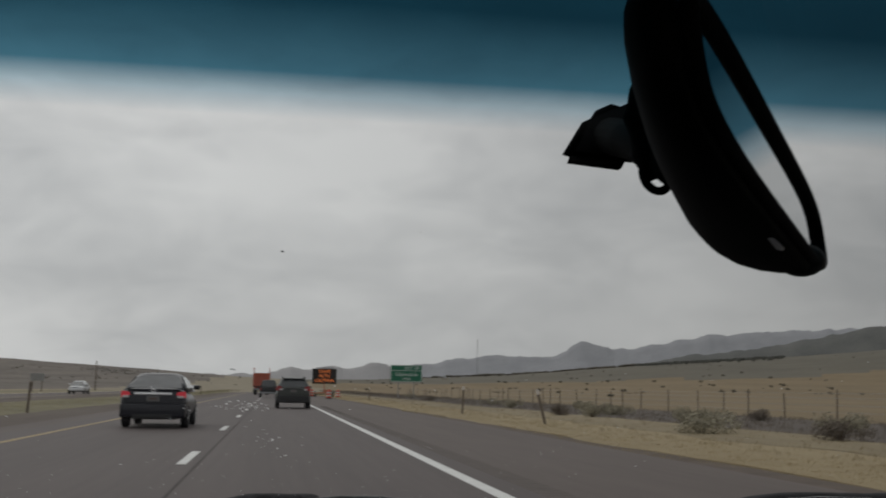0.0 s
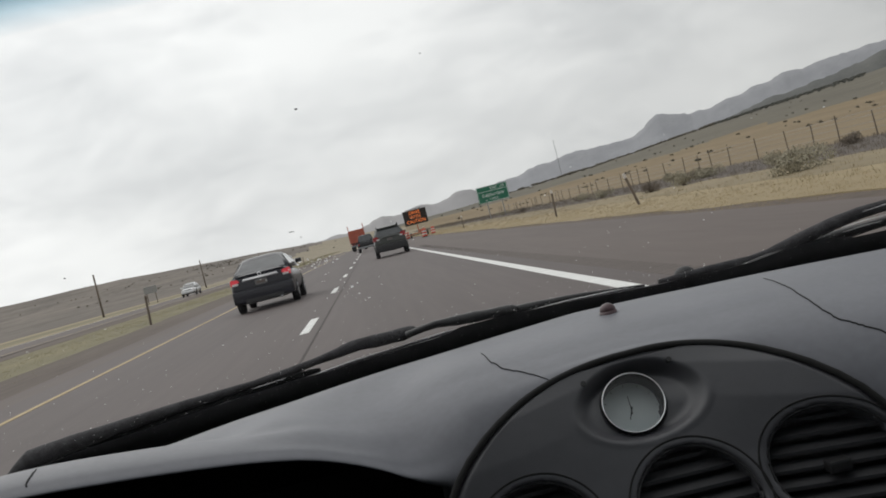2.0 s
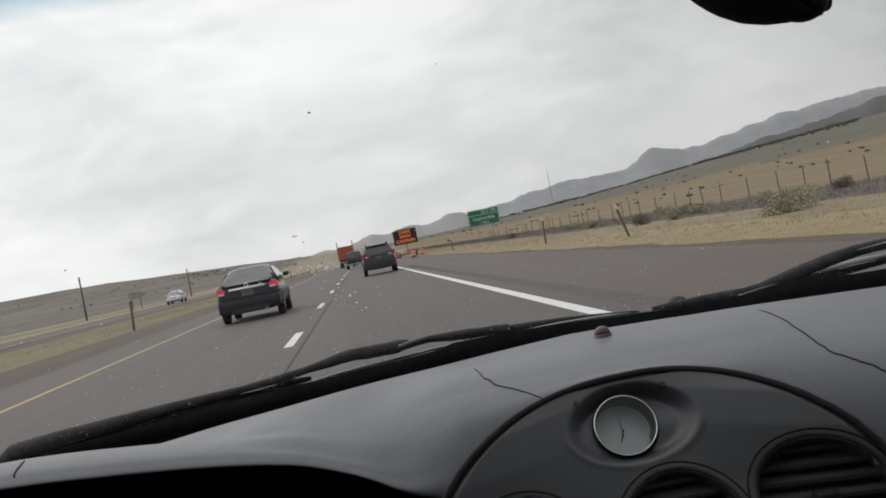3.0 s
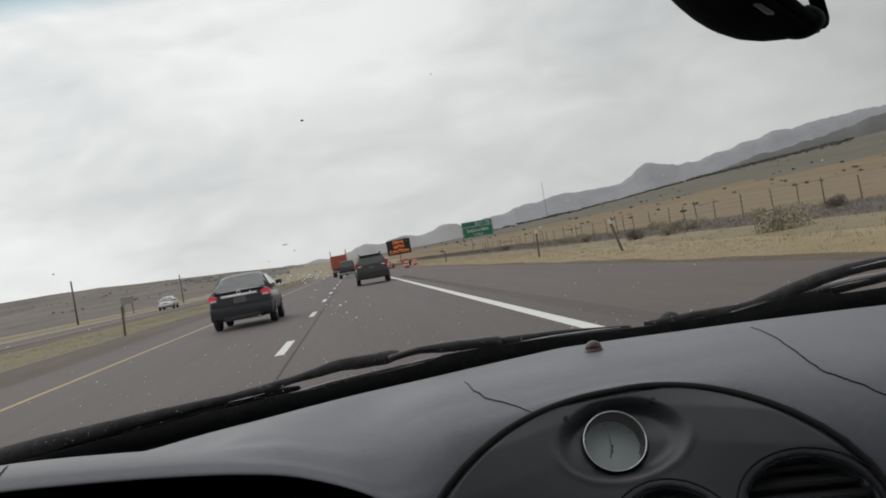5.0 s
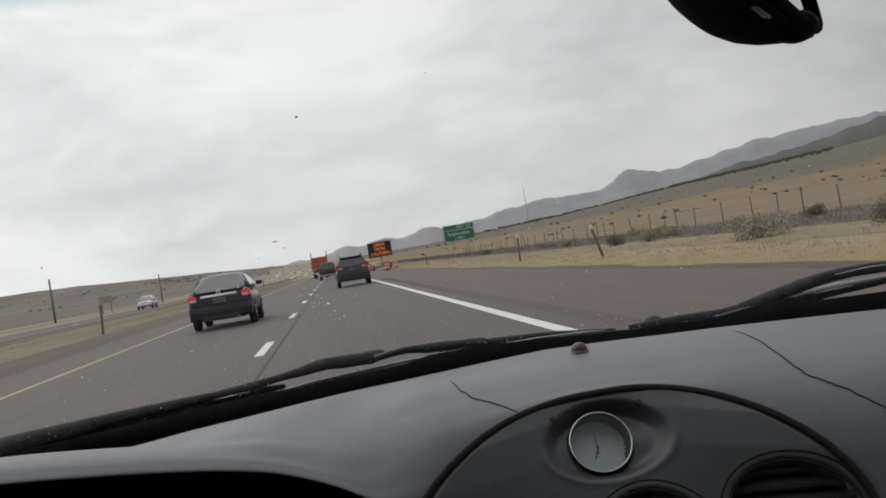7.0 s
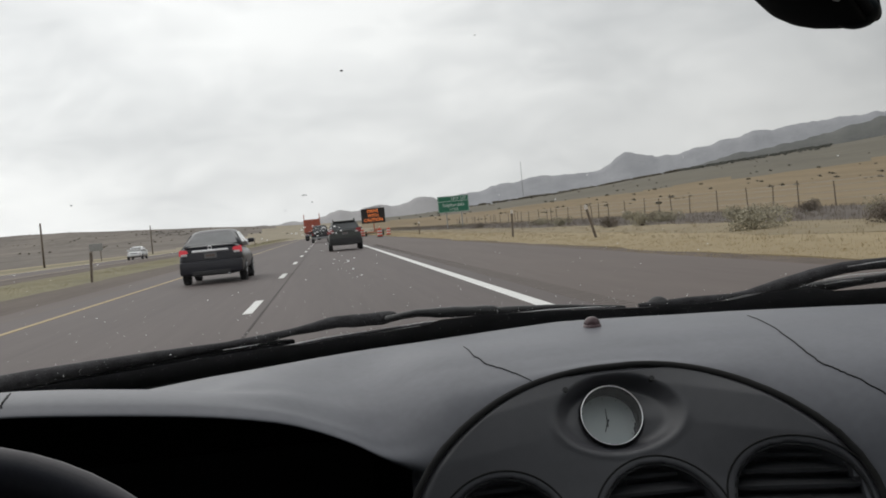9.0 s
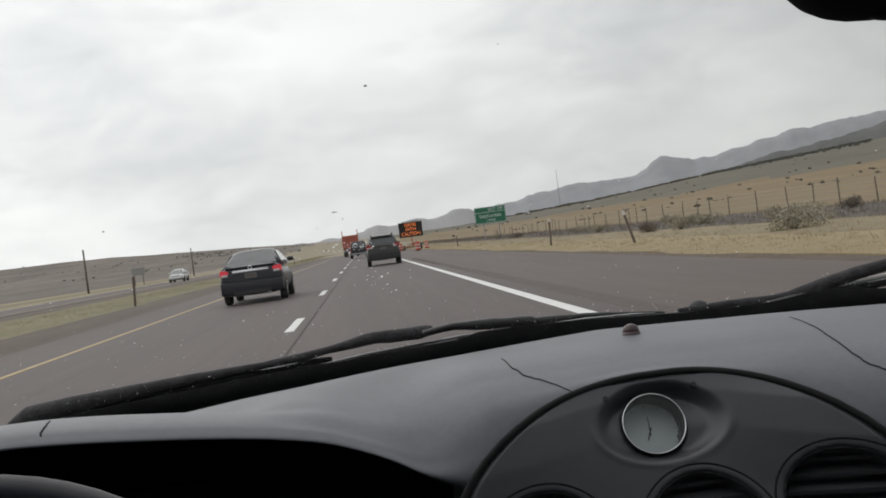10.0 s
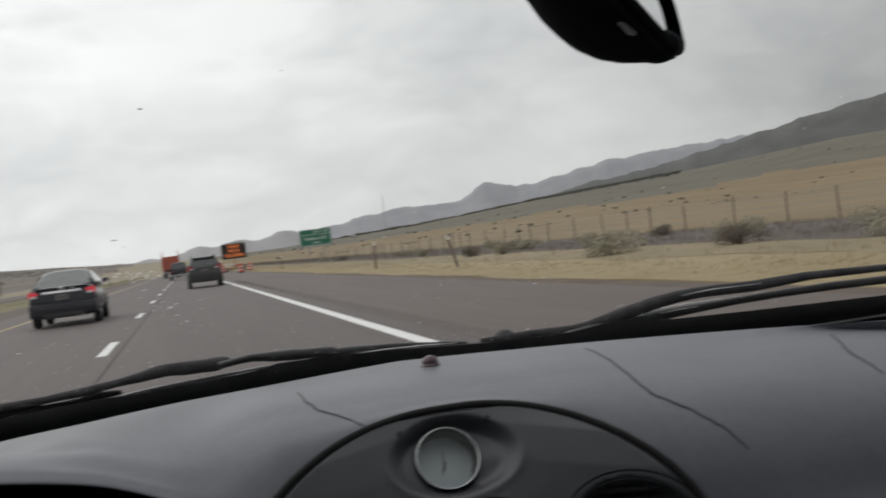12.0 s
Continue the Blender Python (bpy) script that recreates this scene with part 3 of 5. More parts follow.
# vents
for vx, vz in VENTS:
    def vent_ring(r, out):
        return [bezel_frame(vx + r * math.cos(a), vz + r / 1.155 * math.sin(a), out) for a in (2 * math.pi * k / 56 for k in range(57))]
    vent = cpart("air_vent", tube(bmesh.new(), vent_ring(0.058, 0.003), 0.0014), M_DARK, dashboard, "round black air vent with slats", True)
    cpart("gap", tube(bmesh.new(), vent_ring(0.0668, 0.0062), 0.0011, 6), M_CRACK, vent, "fine black gap round the vent", True)
    for i in range(-3, 4):
        z = vz + 0.0145 * i
        w = math.sqrt(max(0.0, 0.057 ** 2 - (0.0145 * i * 1.155) ** 2))
        bm = bmesh.new()
        a, b = bezel_frame(vx - w, z, -0.006), bezel_frame(vx + w, z, -0.006)
        n = Vector((0, 0.9, 0.28)).normalized() * 0.016
        t = Vector((0, 0, 0.0018))
        loft(bm, [[a - t, a + t, a + n + t, a + n - t], [b - t, b + t, b + n + t, b + n - t]])
        cpart("slat", bm, M_SLAT, vent)
    c = bezel_frame(vx, vz - 0.002, 0.0)
    cpart("knob", box(bmesh.new(), c - Vector((0.011, 0.006, 0.006)), c + Vector((0.011, 0.012, 0.006)), 0.003), M_DARK, vent, "small vent knob")

# clock
FACE_N = Vector((0, -math.cos(radians(30)), math.sin(radians(30))))
FACE_U = Vector((0, math.sin(radians(30)), math.cos(radians(30))))
cc = Vector((CLOCK[0], surface_y(*CLOCK), CLOCK[1])) - FACE_N * 0.011
clock = cpart("clock", rod(bmesh.new(), cc - FACE_N * 0.024, cc - FACE_N * 0.014, 0.034, 0.034, 48), M_DARK, dashboard, "round analogue clock with chrome rim", True)
cpart("chrome_rim", torus(bmesh.new(), cc + FACE_N * 0.013, FACE_N, 0.0313, 0.0006, 64), M_SATIN, clock, "thin bright chrome rim", True)
bm = bmesh.new()
loft(bm, [[cc + FACE_N * h + Vector((r * math.cos(a), 0, 0)) + FACE_U * r * math.sin(a) for a in (2 * math.pi * k / 48 for k in range(48))] for r, h in ((0.0325, -0.016), (0.0325, 0.012), (0.0305, 0.013), (0.0302, -0.0128))], caps=False)
cpart("bezel_wall", bm, M_DARK, clock, "black inner wall", True)
cpart("dial", rod(bmesh.new(), cc - FACE_N * 0.0137, cc - FACE_N * 0.0126, 0.0312, None, 48), M_DIAL, clock, "pale grey-green clock dial")
for i in range(12):
    a = math.pi * i / 6
    d = Vector((math.sin(a), 0, 0)) + FACE_U * math.cos(a)
    cpart("hour_mark", rod(bmesh.new(), cc - FACE_N * 0.0122 + d * 0.0262, cc - FACE_N * 0.0122 + d * 0.0285, 0.00022, None, 6), M_SLAT, clock)
for length, a, w, nm in ((0.016, radians(3), 0.0006, "minute_hand"), (0.01, radians(205), 0.0008, "hour_hand")):
    d = Vector((math.sin(a), 0, 0)) + FACE_U * math.cos(a)
    cpart(nm, rod(bmesh.new(), cc - FACE_N * 0.011 - d * 0.004, cc - FACE_N * 0.011 + d * length, w, w * 0.5, 6), M_DARK, clock, "thin black clock hand")
lens = csheet("lens", ([cc + FACE_N * 0.0118 + Vector((0.0304 * math.cos(2 * math.pi * k / 40), 0, 0)) + FACE_U * 0.0304 * math.sin(2 * math.pi * k / 40) for k in range(40)], [tuple(range(40))]), M_LENS, clock, "clear clock lens", False)
lens.visible_shadow = False
for x, z in ((0.076, 0.884), (0.167, 0.886)):
    p = bezel_frame(x, z, 0.005)
    cpart("screw", rod(bmesh.new(), p - FACE_N * 0.003, p + FACE_N * 0.002, 0.0035, 0.0028, 12), M_DARK, dashboard, "small dark trim screw")

# sun sensor on the pad
bm = bmesh.new()
s0 = pad_point(0.158, 1.45)
rod(bm, s0 + Vector((0, 0, -0.004)), s0 + Vector((0, 0, 0.003)), 0.0115, 0.0108, 24)
ball(bm, s0 + Vector((0, 0, 0.004)), 0.0098, (1, 1, 0.85), 20)
cpart("sun_sensor", bm, M_SENSOR, dashboard, "small dull plum sensor dome", True)


def pad_hit(x, y):
    """The pad's upper side at a place."""
    return min((pad_point(x, 0.04 * i) for i in range(0, 150 if x < -0.1 else 250)), key=lambda p: abs(p.y - y))


def crack(pts, width=0.0011):
    path = []
    for (xa, ya), (xb, yb) in zip(pts, pts[1:]):
        for k in range(8):
            f = k / 8
            wob = 0.0016 * noise.noise(Vector((xa * 90 + f * 5, ya * 40, 1)))
            path.append(pad_hit(xa + (xb - xa) * f + wob, ya + (yb - ya) * f) + Vector((0, -0.0002, 0.0003)))
    n = len(path)
    radii = [0.0003 + width * math.sin(math.pi * (i + 0.5) / n) ** 0.5 for i in range(n)]
    return tube(bmesh.new(), path, radii, 6)


cpart("crack", crack([(-0.0045, 1.162), (-0.002, 1.106), (0.008, 1.074), (0.03, 1.044), (0.05, 1.013)], 0.0005), M_CRACK, dashboard, "dark hairline crack in the vinyl")
cpart("crack", crack([(0.346, 1.187), (0.341, 1.11), (0.335, 1.05), (0.332, 1.0), (0.335, 0.975), (0.349, 0.956), (0.366, 0.935), (0.383, 0.916), (0.396, 0.901)], 0.0006), M_CRACK, dashboard, "long dark crack in the vinyl")
cpart("crack", crack([(0.63, 1.11), (0.61, 1.06), (0.592, 1.02), (0.588, 0.986), (0.586, 0.95)], 0.0006), M_CRACK, dashboard, "dark crack in the vinyl beside the passenger")
cpart("crack", crack([(-0.456, 0.975), (-0.451, 0.945), (-0.449, 0.922), (-0.447, 0.907)], 0.0006), M_CRACK, dashboard, "short crack over the instrument hood")

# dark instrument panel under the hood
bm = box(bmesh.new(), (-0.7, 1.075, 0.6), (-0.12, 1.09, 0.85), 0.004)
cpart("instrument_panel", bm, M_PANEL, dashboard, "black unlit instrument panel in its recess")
bm = box(bmesh.new(), (-0.75, 0.9, 0.2), (1.0, 1.5, 0.56), 0.02)
cpart("lower_panel", bm, M_DARK, dashboard, "dark lower dashboard panel")
csheet("defroster_trough", grid(lambda u, v: (-0.75 + 1.75 * u, pad_profile(-0.75 + 1.75 * u)[0][0] + (1.52 - pad_profile(-0.75 + 1.75 * u)[0][0]) * v,
                                             0.92 - 0.03 * abs(-0.62 + 1.75 * u) - 0.07 * v), 40, 3), M_FRIT, dashboard, "black slot between pad and glass")

# steering wheel
wheel = thing("steering_wheel", "dark leather-covered steering wheel before the driver's seat", "steering wheel")
WC, WN = Vector((-0.415, 0.52, 0.765)), Vector((0, -0.9, 0.43)).normalized()
cpart("rim", torus(bmesh.new(), WC, WN, 0.205, 0.016, 72, 14), M_RIM, wheel, "smooth dark leather rim", True)
wq = WN.to_track_quat("Z", "Y")
for a in (0.15, math.pi - 0.15, -math.pi / 2):
    d = wq @ Vector((math.cos(a), math.sin(a), 0))
    cpart("spoke", tube(bmesh.new(), [WC - WN * 0.03 + d * 0.05, WC - WN * 0.015 + d * 0.13, WC + d * 0.2], [0.026, 0.02, 0.014], 10, 0.6), M_RIM, wheel, "", True)
cpart("hub", ball(bmesh.new(), WC - WN * 0.02, 0.075, (1, 0.6, 0.8), 20), M_RIM, wheel, "padded wheel hub", True)
cpart("column", rod(bmesh.new(), WC - WN * 0.05, WC - WN * 0.5, 0.04, 0.05, 20), M_DARK, wheel, "dark steering column cover", True)

# ---- windshield ----
GA = radians(23)      # rake of the glass
GN = Vector((0, -math.sin(GA), -math.cos(GA)))


def on_glass(x, y, out=0.0):
    """A place on the glass by its x and y; out lifts it to the cabin's side."""
    return Vector((x, y, 0.92 + (1.40 - y) * math.tan(GA))) + GN * out


def tinted_windshield():
    """Clear glass with a blue shade band that fades out some way below its top edge."""
    m = clear_glass("windshield_glass", (0.97, 0.97, 0.965), 0.025)
    n, l = m.node_tree.nodes, m.node_tree.links
    tr = next(k for k in n if k.type == "BSDF_TRANSPARENT")
    co, sep, ramp = n.new("ShaderNodeTexCoord"), n.new("ShaderNodeSeparateXYZ"), n.new("ShaderNodeValToRGB")
    rng = n.new("ShaderNodeMapRange")
    edge = (CAB @ Vector((0, 0.595, 1.0))).y
    rng.inputs["From Min"].default_value, rng.inputs["From Max"].default_value = edge + 0.013, edge - 0.066
    l.new(co.outputs["Object"], sep.inputs[0])
    l.new(sep.outputs["Y"], rng.inputs["Value"])
    l.new(rng.outputs["Result"], ramp.inputs["Fac"])
    e = ramp.color_ramp.elements
    e[0].position, e[0].color = 0.0, (0.97, 0.97, 0.965, 1)
    e[1].position, e[1].color = 1.0, (0.012, 0.06, 0.094, 1)
    k = e.new(0.42)
    k.color = (0.08, 0.225, 0.31, 1)
    k = e.new(0.22)
    k.color = (0.55, 0.68, 0.75, 1)
    l.new(ramp.outputs["Color"], tr.inputs["Color"])
    return m


M_SHIELD = tinted_windshield()
windshield = thing("windshield", "large raked windshield with a blue shade band and specks", "windshield")
pane = csheet("glass", ([on_glass(-0.8, 0.30), on_glass(1.06, 0.30), on_glass(1.06, 1.53), on_glass(-0.8, 1.53)], [(0, 1, 2, 3)]), M_SHIELD, windshield,
              "clear laminated glass with a blue shade band", False)


# upper edge is raised past the print, an added dark backing between wiper bars
def frit_top(x):
    return ramp_of(x, [(-0.8, 1.515), (-0.62, 1.47), (-0.56, 1.45), (-0.42, 1.422), (-0.34, 1.404), (-0.23, 1.385), (-0.208, 1.385), (-0.198, 1.39), (-0.108, 1.374), (-0.03, 1.362), (-0.012, 1.345), (0.06, 1.345),
                       (0.137, 1.354), (0.2, 1.369), (0.27, 1.382), (0.34, 1.386), (0.405, 1.39), (0.45, 1.372), (0.51, 1.37), (0.56, 1.396), (0.7, 1.41), (0.95, 1.43), (1.06, 1.45)])


def frit_pt(u, v):
    x = -0.8 + 1.86 * u
    return on_glass(x, 1.53 + (frit_top(x) - 1.53) * v, 0.003)


csheet("black_border", grid(frit_pt, 200, 2), M_FRIT, windshield, "black printed border along the glass foot, filled up to the wipers")
rng = random.Random(5)


def speck(bm, x, y, r, out=-0.001):
    turn = Euler((-GA, 0, 0))
    bmesh.ops.create_icosphere(bm, subdivisions=1, radius=1, matrix=Matrix.LocRotScale(on_glass(x, y, out), turn, (r * rng.uniform(0.8, 2.2), r * rng.uniform(1.0, 2.0), r * 0.5)))


bm = bmesh.new()
for i in range(90):
    speck(bm, rng.uniform(-0.7, 0.9), rng.uniform(0.62, 1.4), rng.choice((0.00035, 0.00045, 0.0006)))
for i in range(60):      # the chipped patch ahead of the driver
    speck(bm, rng.gauss(-0.156, 0.014), rng.gauss(1.044, 0.007), rng.choice((0.0003, 0.0004, 0.0005, 0.0008)))
for i in range(22):
    f = rng.random()
    speck(bm, -0.155 + 0.045 * f + rng.gauss(0, 0.008), 1.06 + 0.15 * f + rng.gauss(0, 0.012), rng.choice((0.0003, 0.0005, 0.0008)))
for i in range(170):
    speck(bm, rng.uniform(-0.65, 0.25), rng.uniform(1.12, 1.38), rng.choice((0.0002, 0.0003, 0.0004)))
for i in range(420):
    x = rng.uniform(-0.6, 0.75)
    speck(bm, x, frit_top(x) + rng.gauss(0.0, 0.03), rng.choice((0.0002, 0.0003, 0.0004, 0.0005)), 0.0042)
tagged(cpart("water_specks", bm, M_SPECK), "tiny pale water specks and chips on the windshield", "water drops", kind="stuff")
bm = bmesh.new()
for dx, dy, r in ((0, 0, 0.0009), (0.0018, 0.0006, 0.0006), (-0.0016, 0.0004, 0.0007), (0.0065, 0.016, 0.0008), (-0.02, 0.03, 0.0006), (-0.21, -0.02, 0.0007), (-0.3, 0.03, 0.0008), (0.04, -0.2, 0.0007)):
    speck(bm, -0.167 + dx, 0.963 + dy, r)
tagged(cpart("dark_spots", bm, M_DROP), "small dark dirt spots on the windshield", "dirt", kind="stuff")

# ---- mirror ----
mirror = thing("rear_view_mirror", "black rear-view mirror turned aside on its windshield mount", "mirror")
MO = Vector((-0.13, -0.0392, 1.0904))
MA, ML, MU = Vector((0.540, 0.8415, 0)), Vector((0.8415, -0.540, 0)), Vector((0, 0, 1))


def mir(s, lat, up):
    return MO + (MA * s + ML * lat + MU * up) / (0.49 * s + 0.652)


E_TOP, E_BOT = (-0.062, 0.121), (-0.056, 0.0735)


def mirror_ring(s, k):
    """The housing's section: flat at the face, bulged at the back; k shrinks it towards the ends."""
    mx, my = (E_TOP[0] + E_BOT[0]) / 2, (E_TOP[1] + E_BOT[1]) / 2
    pts = []
    for i in range(24):
        a = 2 * math.pi * i / 24
        c, d = math.cos(a), math.sin(a)
        up = math.copysign(abs(d) ** 0.7, d) * 0.0285
        lat = c * 0.003 if c > 0 else -(0.0195 + 0.115 * max(0.0, s - 0.29) - 0.05 * max(0.0, s - 0.54)) * abs(c) ** 0.75
        pts.append(mir(s, mx + lat * k - up * k * 0.22, my + up * k))
    return pts


S0, S1 = 0.275, 0.71
rings = []
for i in range(25):
    f = i / 24
    s = S0 + (S1 - S0) * f
    k = min(1.0, (1 - abs(2 * f - 1) ** 4.5) ** 0.5 * 0.7 + 0.3)
    rings.append(mirror_ring(s, k))
cpart("housing", loft(bmesh.new(), rings), M_HOUSING, mirror, "rounded black plastic housing", True)


def glass_pt(s, b, k):
    mx, my = (E_TOP[0] + E_BOT[0]) / 2, (E_TOP[1] + E_BOT[1]) / 2
    return mir(s, mx + (E_TOP[0] - mx) * b * k + 0.0045, my + (E_TOP[1] - my) * b * k)


vs, fs = grid(lambda u, v: glass_pt(S0 + 0.018 + (S1 - S0 - 0.036) * u, (2 * v - 1) * 0.92, min(1.0, (1 - abs(2 * u - 1) ** 4.4) ** 0.4 + 0.02)), 48, 2)
csheet("mirror_glass", (vs, fs), M_MIRROR, mirror, "silvered mirror glass", False)
def squared(a, e):
    c, d = math.cos(a), math.sin(a)
    return math.copysign(abs(c) ** e, c), math.copysign(abs(d) ** e, d)


GM, GH = (S0 + S1) / 2, (S1 - S0) / 2 - 0.018
rim = [glass_pt(GM + GH * 1.02 * c, 0.95 * d, 1) + ML * 0.001 for c, d in (squared(2 * math.pi * k / 72, 0.45) for k in range(73))]
cpart("rim", tube(bmesh.new(), rim, 0.0036, 10), M_HOUSING, mirror, "black rim round the mirror glass", True)
cpart("end_cap", ball(bmesh.new(), mir(0.632, -0.0582, 0.0768), 0.0108, (1.3, 1.3, 0.9), 24), M_SHEEN, mirror, "rounded lower corner", True)
mount = on_glass(0.071, 0.61, 0.004)
neck = mir(0.53, -0.118, 0.124)
bm = bmesh.new()
mt = mount + Vector((0.004, 0, 0.004))
loft(bm, [[mt + Vector(p) for p in ((-0.03, 0.012, -0.02), (0.012, 0.0, -0.025), (0.024, 0.0, 0.01), (0.008, 0.004, 0.019), (-0.012, 0.01, 0.011))],
          [mt + Vector(p) for p in ((-0.032, -0.004, -0.018), (0.012, -0.02, -0.026), (0.024, -0.02, 0.014), (0.006, -0.014, 0.022), (-0.014, -0.006, 0.012))]])
bmesh.ops.bevel(bm, geom=bm.edges[:], offset=0.006, segments=4, affect="EDGES")
cpart("mount", bm, M_HOUSING, mirror, "black wedge glued to the glass", True)
cpart("stem", tube(bmesh.new(), [mt + Vector((0.0, -0.01, -0.004)), (mt + neck) / 2, neck, mir(0.48, -0.085, 0.098)], [0.012, 0.011, 0.013, 0.016], 14), M_HOUSING, mirror, "short black swivel arm", True)
lp = MO + (Vector((0.05, 0.455, 1.202)) - MO) * 1.107
cpart("cable_loop", torus(bmesh.new(), lp + Vector((0.002, 0, -0.005)), (0.3, -0.9, 0.1), 0.0094, 0.0024, 24, 8), M_HOUSING, mirror, "small loop of black cable", True)
cpart("cable", tube(bmesh.new(), [mir(0.545, -0.106, 0.18), mir(0.526, -0.115, 0.163), mir(0.507, -0.119, 0.147), mir(0.5, -0.12, 0.132), mir(0.504, -0.118, 0.117), mir(0.514, -0.113, 0.107)], [0.0055, 0.0066, 0.0075, 0.008, 0.0083, 0.0066], 12), M_HOUSING, mirror, "black cable down the stem", True)
cpart("night_lever", tube(bmesh.new(), [mir(0.468, -0.057, 0.0722), mir(0.486, -0.057, 0.071), mir(0.518, -0.057, 0.0706), mir(0.536, -0.057, 0.0712)], [0.0015, 0.003, 0.003, 0.0015], 12), M_LEVER, mirror, "grey dip lever", True)

# ---- wipers, cowl, bonnet ----
wipers = "windshield wipers"
wp = thing("windshield_wiper", "wet black wiper at rest along the glass foot", "wiper", wipers)


def outside(x, y, h):
    """A place h outside the glass, in line with the driver's eye and the glass at x, y."""
    p = on_glass(x, y)
    d = p - HUB
    return HUB + d * (1 + h / -d.dot(GN))


def limb(name, pts, parent, label, m, lift=0.004, seg=10, rough=0.05, flat=1.0):
    """A bar lying outside the glass: x, upper and lower edge along the glass."""
    path, radii = [], []
    for (xa, ta, la), (xb, tb, lb) in zip(pts, pts[1:]):
        for i in range(5):
            f = i / 5
            x, t, l = xa + (xb - xa) * f, ta + (tb - ta) * f, la + (lb - la) * f
            r = 0.168 * (l - t) * (1 + rough * noise.noise(Vector((x * 90, t * 40, lift * 100))))
            path.append(outside(x, (t + l) / 2, lift + r))
            radii.append(r)
    x, t, l = pts[-1]
    path.append(outside(x, (t + l) / 2, lift + 0.168 * (l - t)))
    radii.append(0.168 * (l - t) * 0.8)
    return cpart(name, tube(bmesh.new(), path, radii, seg, flat), m, parent, label, True)


# a thin pale thread, added to imitate a bright glint along a blade
def glint_line(pts, w, parent, lift=0.004):
    n = len(pts)
    return cpart("wiper_glint", tube(bmesh.new(), [outside(x, y, lift) for x, y in pts], [w * (0.4 if i in (0, n - 1) else 1) for i in range(n)], 6), M_GLINT, parent, "thin pale line standing for a glint on the wiper", True)


limb("arm", [(-0.69, 1.50, 1.53), (-0.655, 1.445, 1.505), (-0.62, 1.396, 1.486), (-0.56, 1.383, 1.458), (-0.474, 1.371, 1.427), (-0.387, 1.36, 1.403), (-0.293, 1.353, 1.383),
             (-0.24, 1.338, 1.373), (-0.206, 1.328, 1.358), (-0.176, 1.312, 1.353), (-0.15, 1.304, 1.346)], wp, "black painted steel arm", M_ARM, 0.012)
# added dark bar for the arm's darker lower part, filling down to the blade
limb("arm_filler", [(-0.6, 1.455, 1.5), (-0.5, 1.425, 1.465), (-0.42, 1.405, 1.437), (-0.34, 1.388, 1.417), (-0.27, 1.372, 1.405), (-0.225, 1.366, 1.4), (-0.205, 1.37, 1.39)], wp, "black filler bar under the arm", M_COWL, 0.006)
limb("joint_cover", [(-0.2, 1.328, 1.352), (-0.176, 1.313, 1.352), (-0.158, 1.3, 1.347), (-0.144, 1.296, 1.346), (-0.125, 1.297, 1.35), (-0.107, 1.298, 1.351), (-0.088, 1.297, 1.352),
                     (-0.077, 1.298, 1.345), (-0.071, 1.306, 1.337)], wp, "black joint cover", M_ARM, 0.011, rough=0.12)
limb("spine", [(-0.082, 1.318, 1.345), (-0.06, 1.309, 1.337), (-0.043, 1.304, 1.334), (-0.015, 1.304, 1.346), (0.0095, 1.306, 1.352), (0.06, 1.316, 1.36), (0.065, 1.324, 1.362), (0.1036, 1.331, 1.363),
               (0.143, 1.338, 1.364), (0.215, 1.361, 1.378), (0.25, 1.373, 1.386)], wp, "ribbed rubber spine", M_RUBBER, 0.008, rough=0.16)
limb("blade", [(-0.49, 1.459, 1.478), (-0.453, 1.449, 1.47), (-0.342, 1.418, 1.44), (-0.26, 1.404, 1.425), (-0.213, 1.394, 1.419), (-0.164, 1.379, 1.405), (-0.108, 1.37, 1.396), (-0.03, 1.358, 1.382),
               (0.0456, 1.362, 1.38), (0.137, 1.361, 1.379), (0.2, 1.37, 1.388), (0.27, 1.387, 1.402), (0.34, 1.4, 1.412)], wp, "wet black rubber blade", M_ARM, 0.001, 8)
glint_line([(-0.447, 1.444), (-0.342, 1.414), (-0.27, 1.404), (-0.213, 1.393), (-0.164, 1.378), (-0.108, 1.369)], 0.0005, wp)
glint_line([(-0.104, 1.368), (-0.03, 1.357), (0.03, 1.359)], 0.00035, wp)
glint_line([(0.05, 1.3585), (0.137, 1.358), (0.2, 1.366), (0.236, 1.375)], 0.0005, wp)
glint_line([(-0.33, 1.428), (-0.25, 1.413), (-0.15, 1.391), (-0.04, 1.371), (0.06, 1.37)], 0.0003, wp)
glint_line([(-0.3, 1.385), (-0.275, 1.3815), (-0.25, 1.376)], 0.0004, wp)
wp = thing("windshield_wiper", "wet black passenger-side wiper resting higher on the glass", "wiper", wipers)
limb("arm", [(0.27, 1.37, 1.39), (0.34, 1.364, 1.4), (0.405, 1.368, 1.41), (0.428, 1.36, 1.405), (0.452, 1.338, 1.395), (0.48, 1.315, 1.375), (0.505, 1.297, 1.355), (0.535, 1.287, 1.338), (0.567, 1.284, 1.333),
             (0.65, 1.288, 1.337), (0.73, 1.283, 1.322), (0.85, 1.295, 1.328), (0.98, 1.315, 1.345)], wp, "black painted steel arm", M_ARM, 0.012)
limb("blade", [(0.4, 1.395, 1.425), (0.46, 1.372, 1.42), (0.52, 1.356, 1.41), (0.58, 1.352, 1.395), (0.65, 1.348, 1.382), (0.72, 1.343, 1.378), (0.8, 1.34, 1.378), (0.95, 1.35, 1.388), (1.02, 1.37, 1.395)], wp,
     "wet black rubber blade", M_RUBBER, 0.004)
glint_line([(0.525, 1.35), (0.56, 1.345), (0.6, 1.346), (0.65, 1.346)], 0.0007, wp)
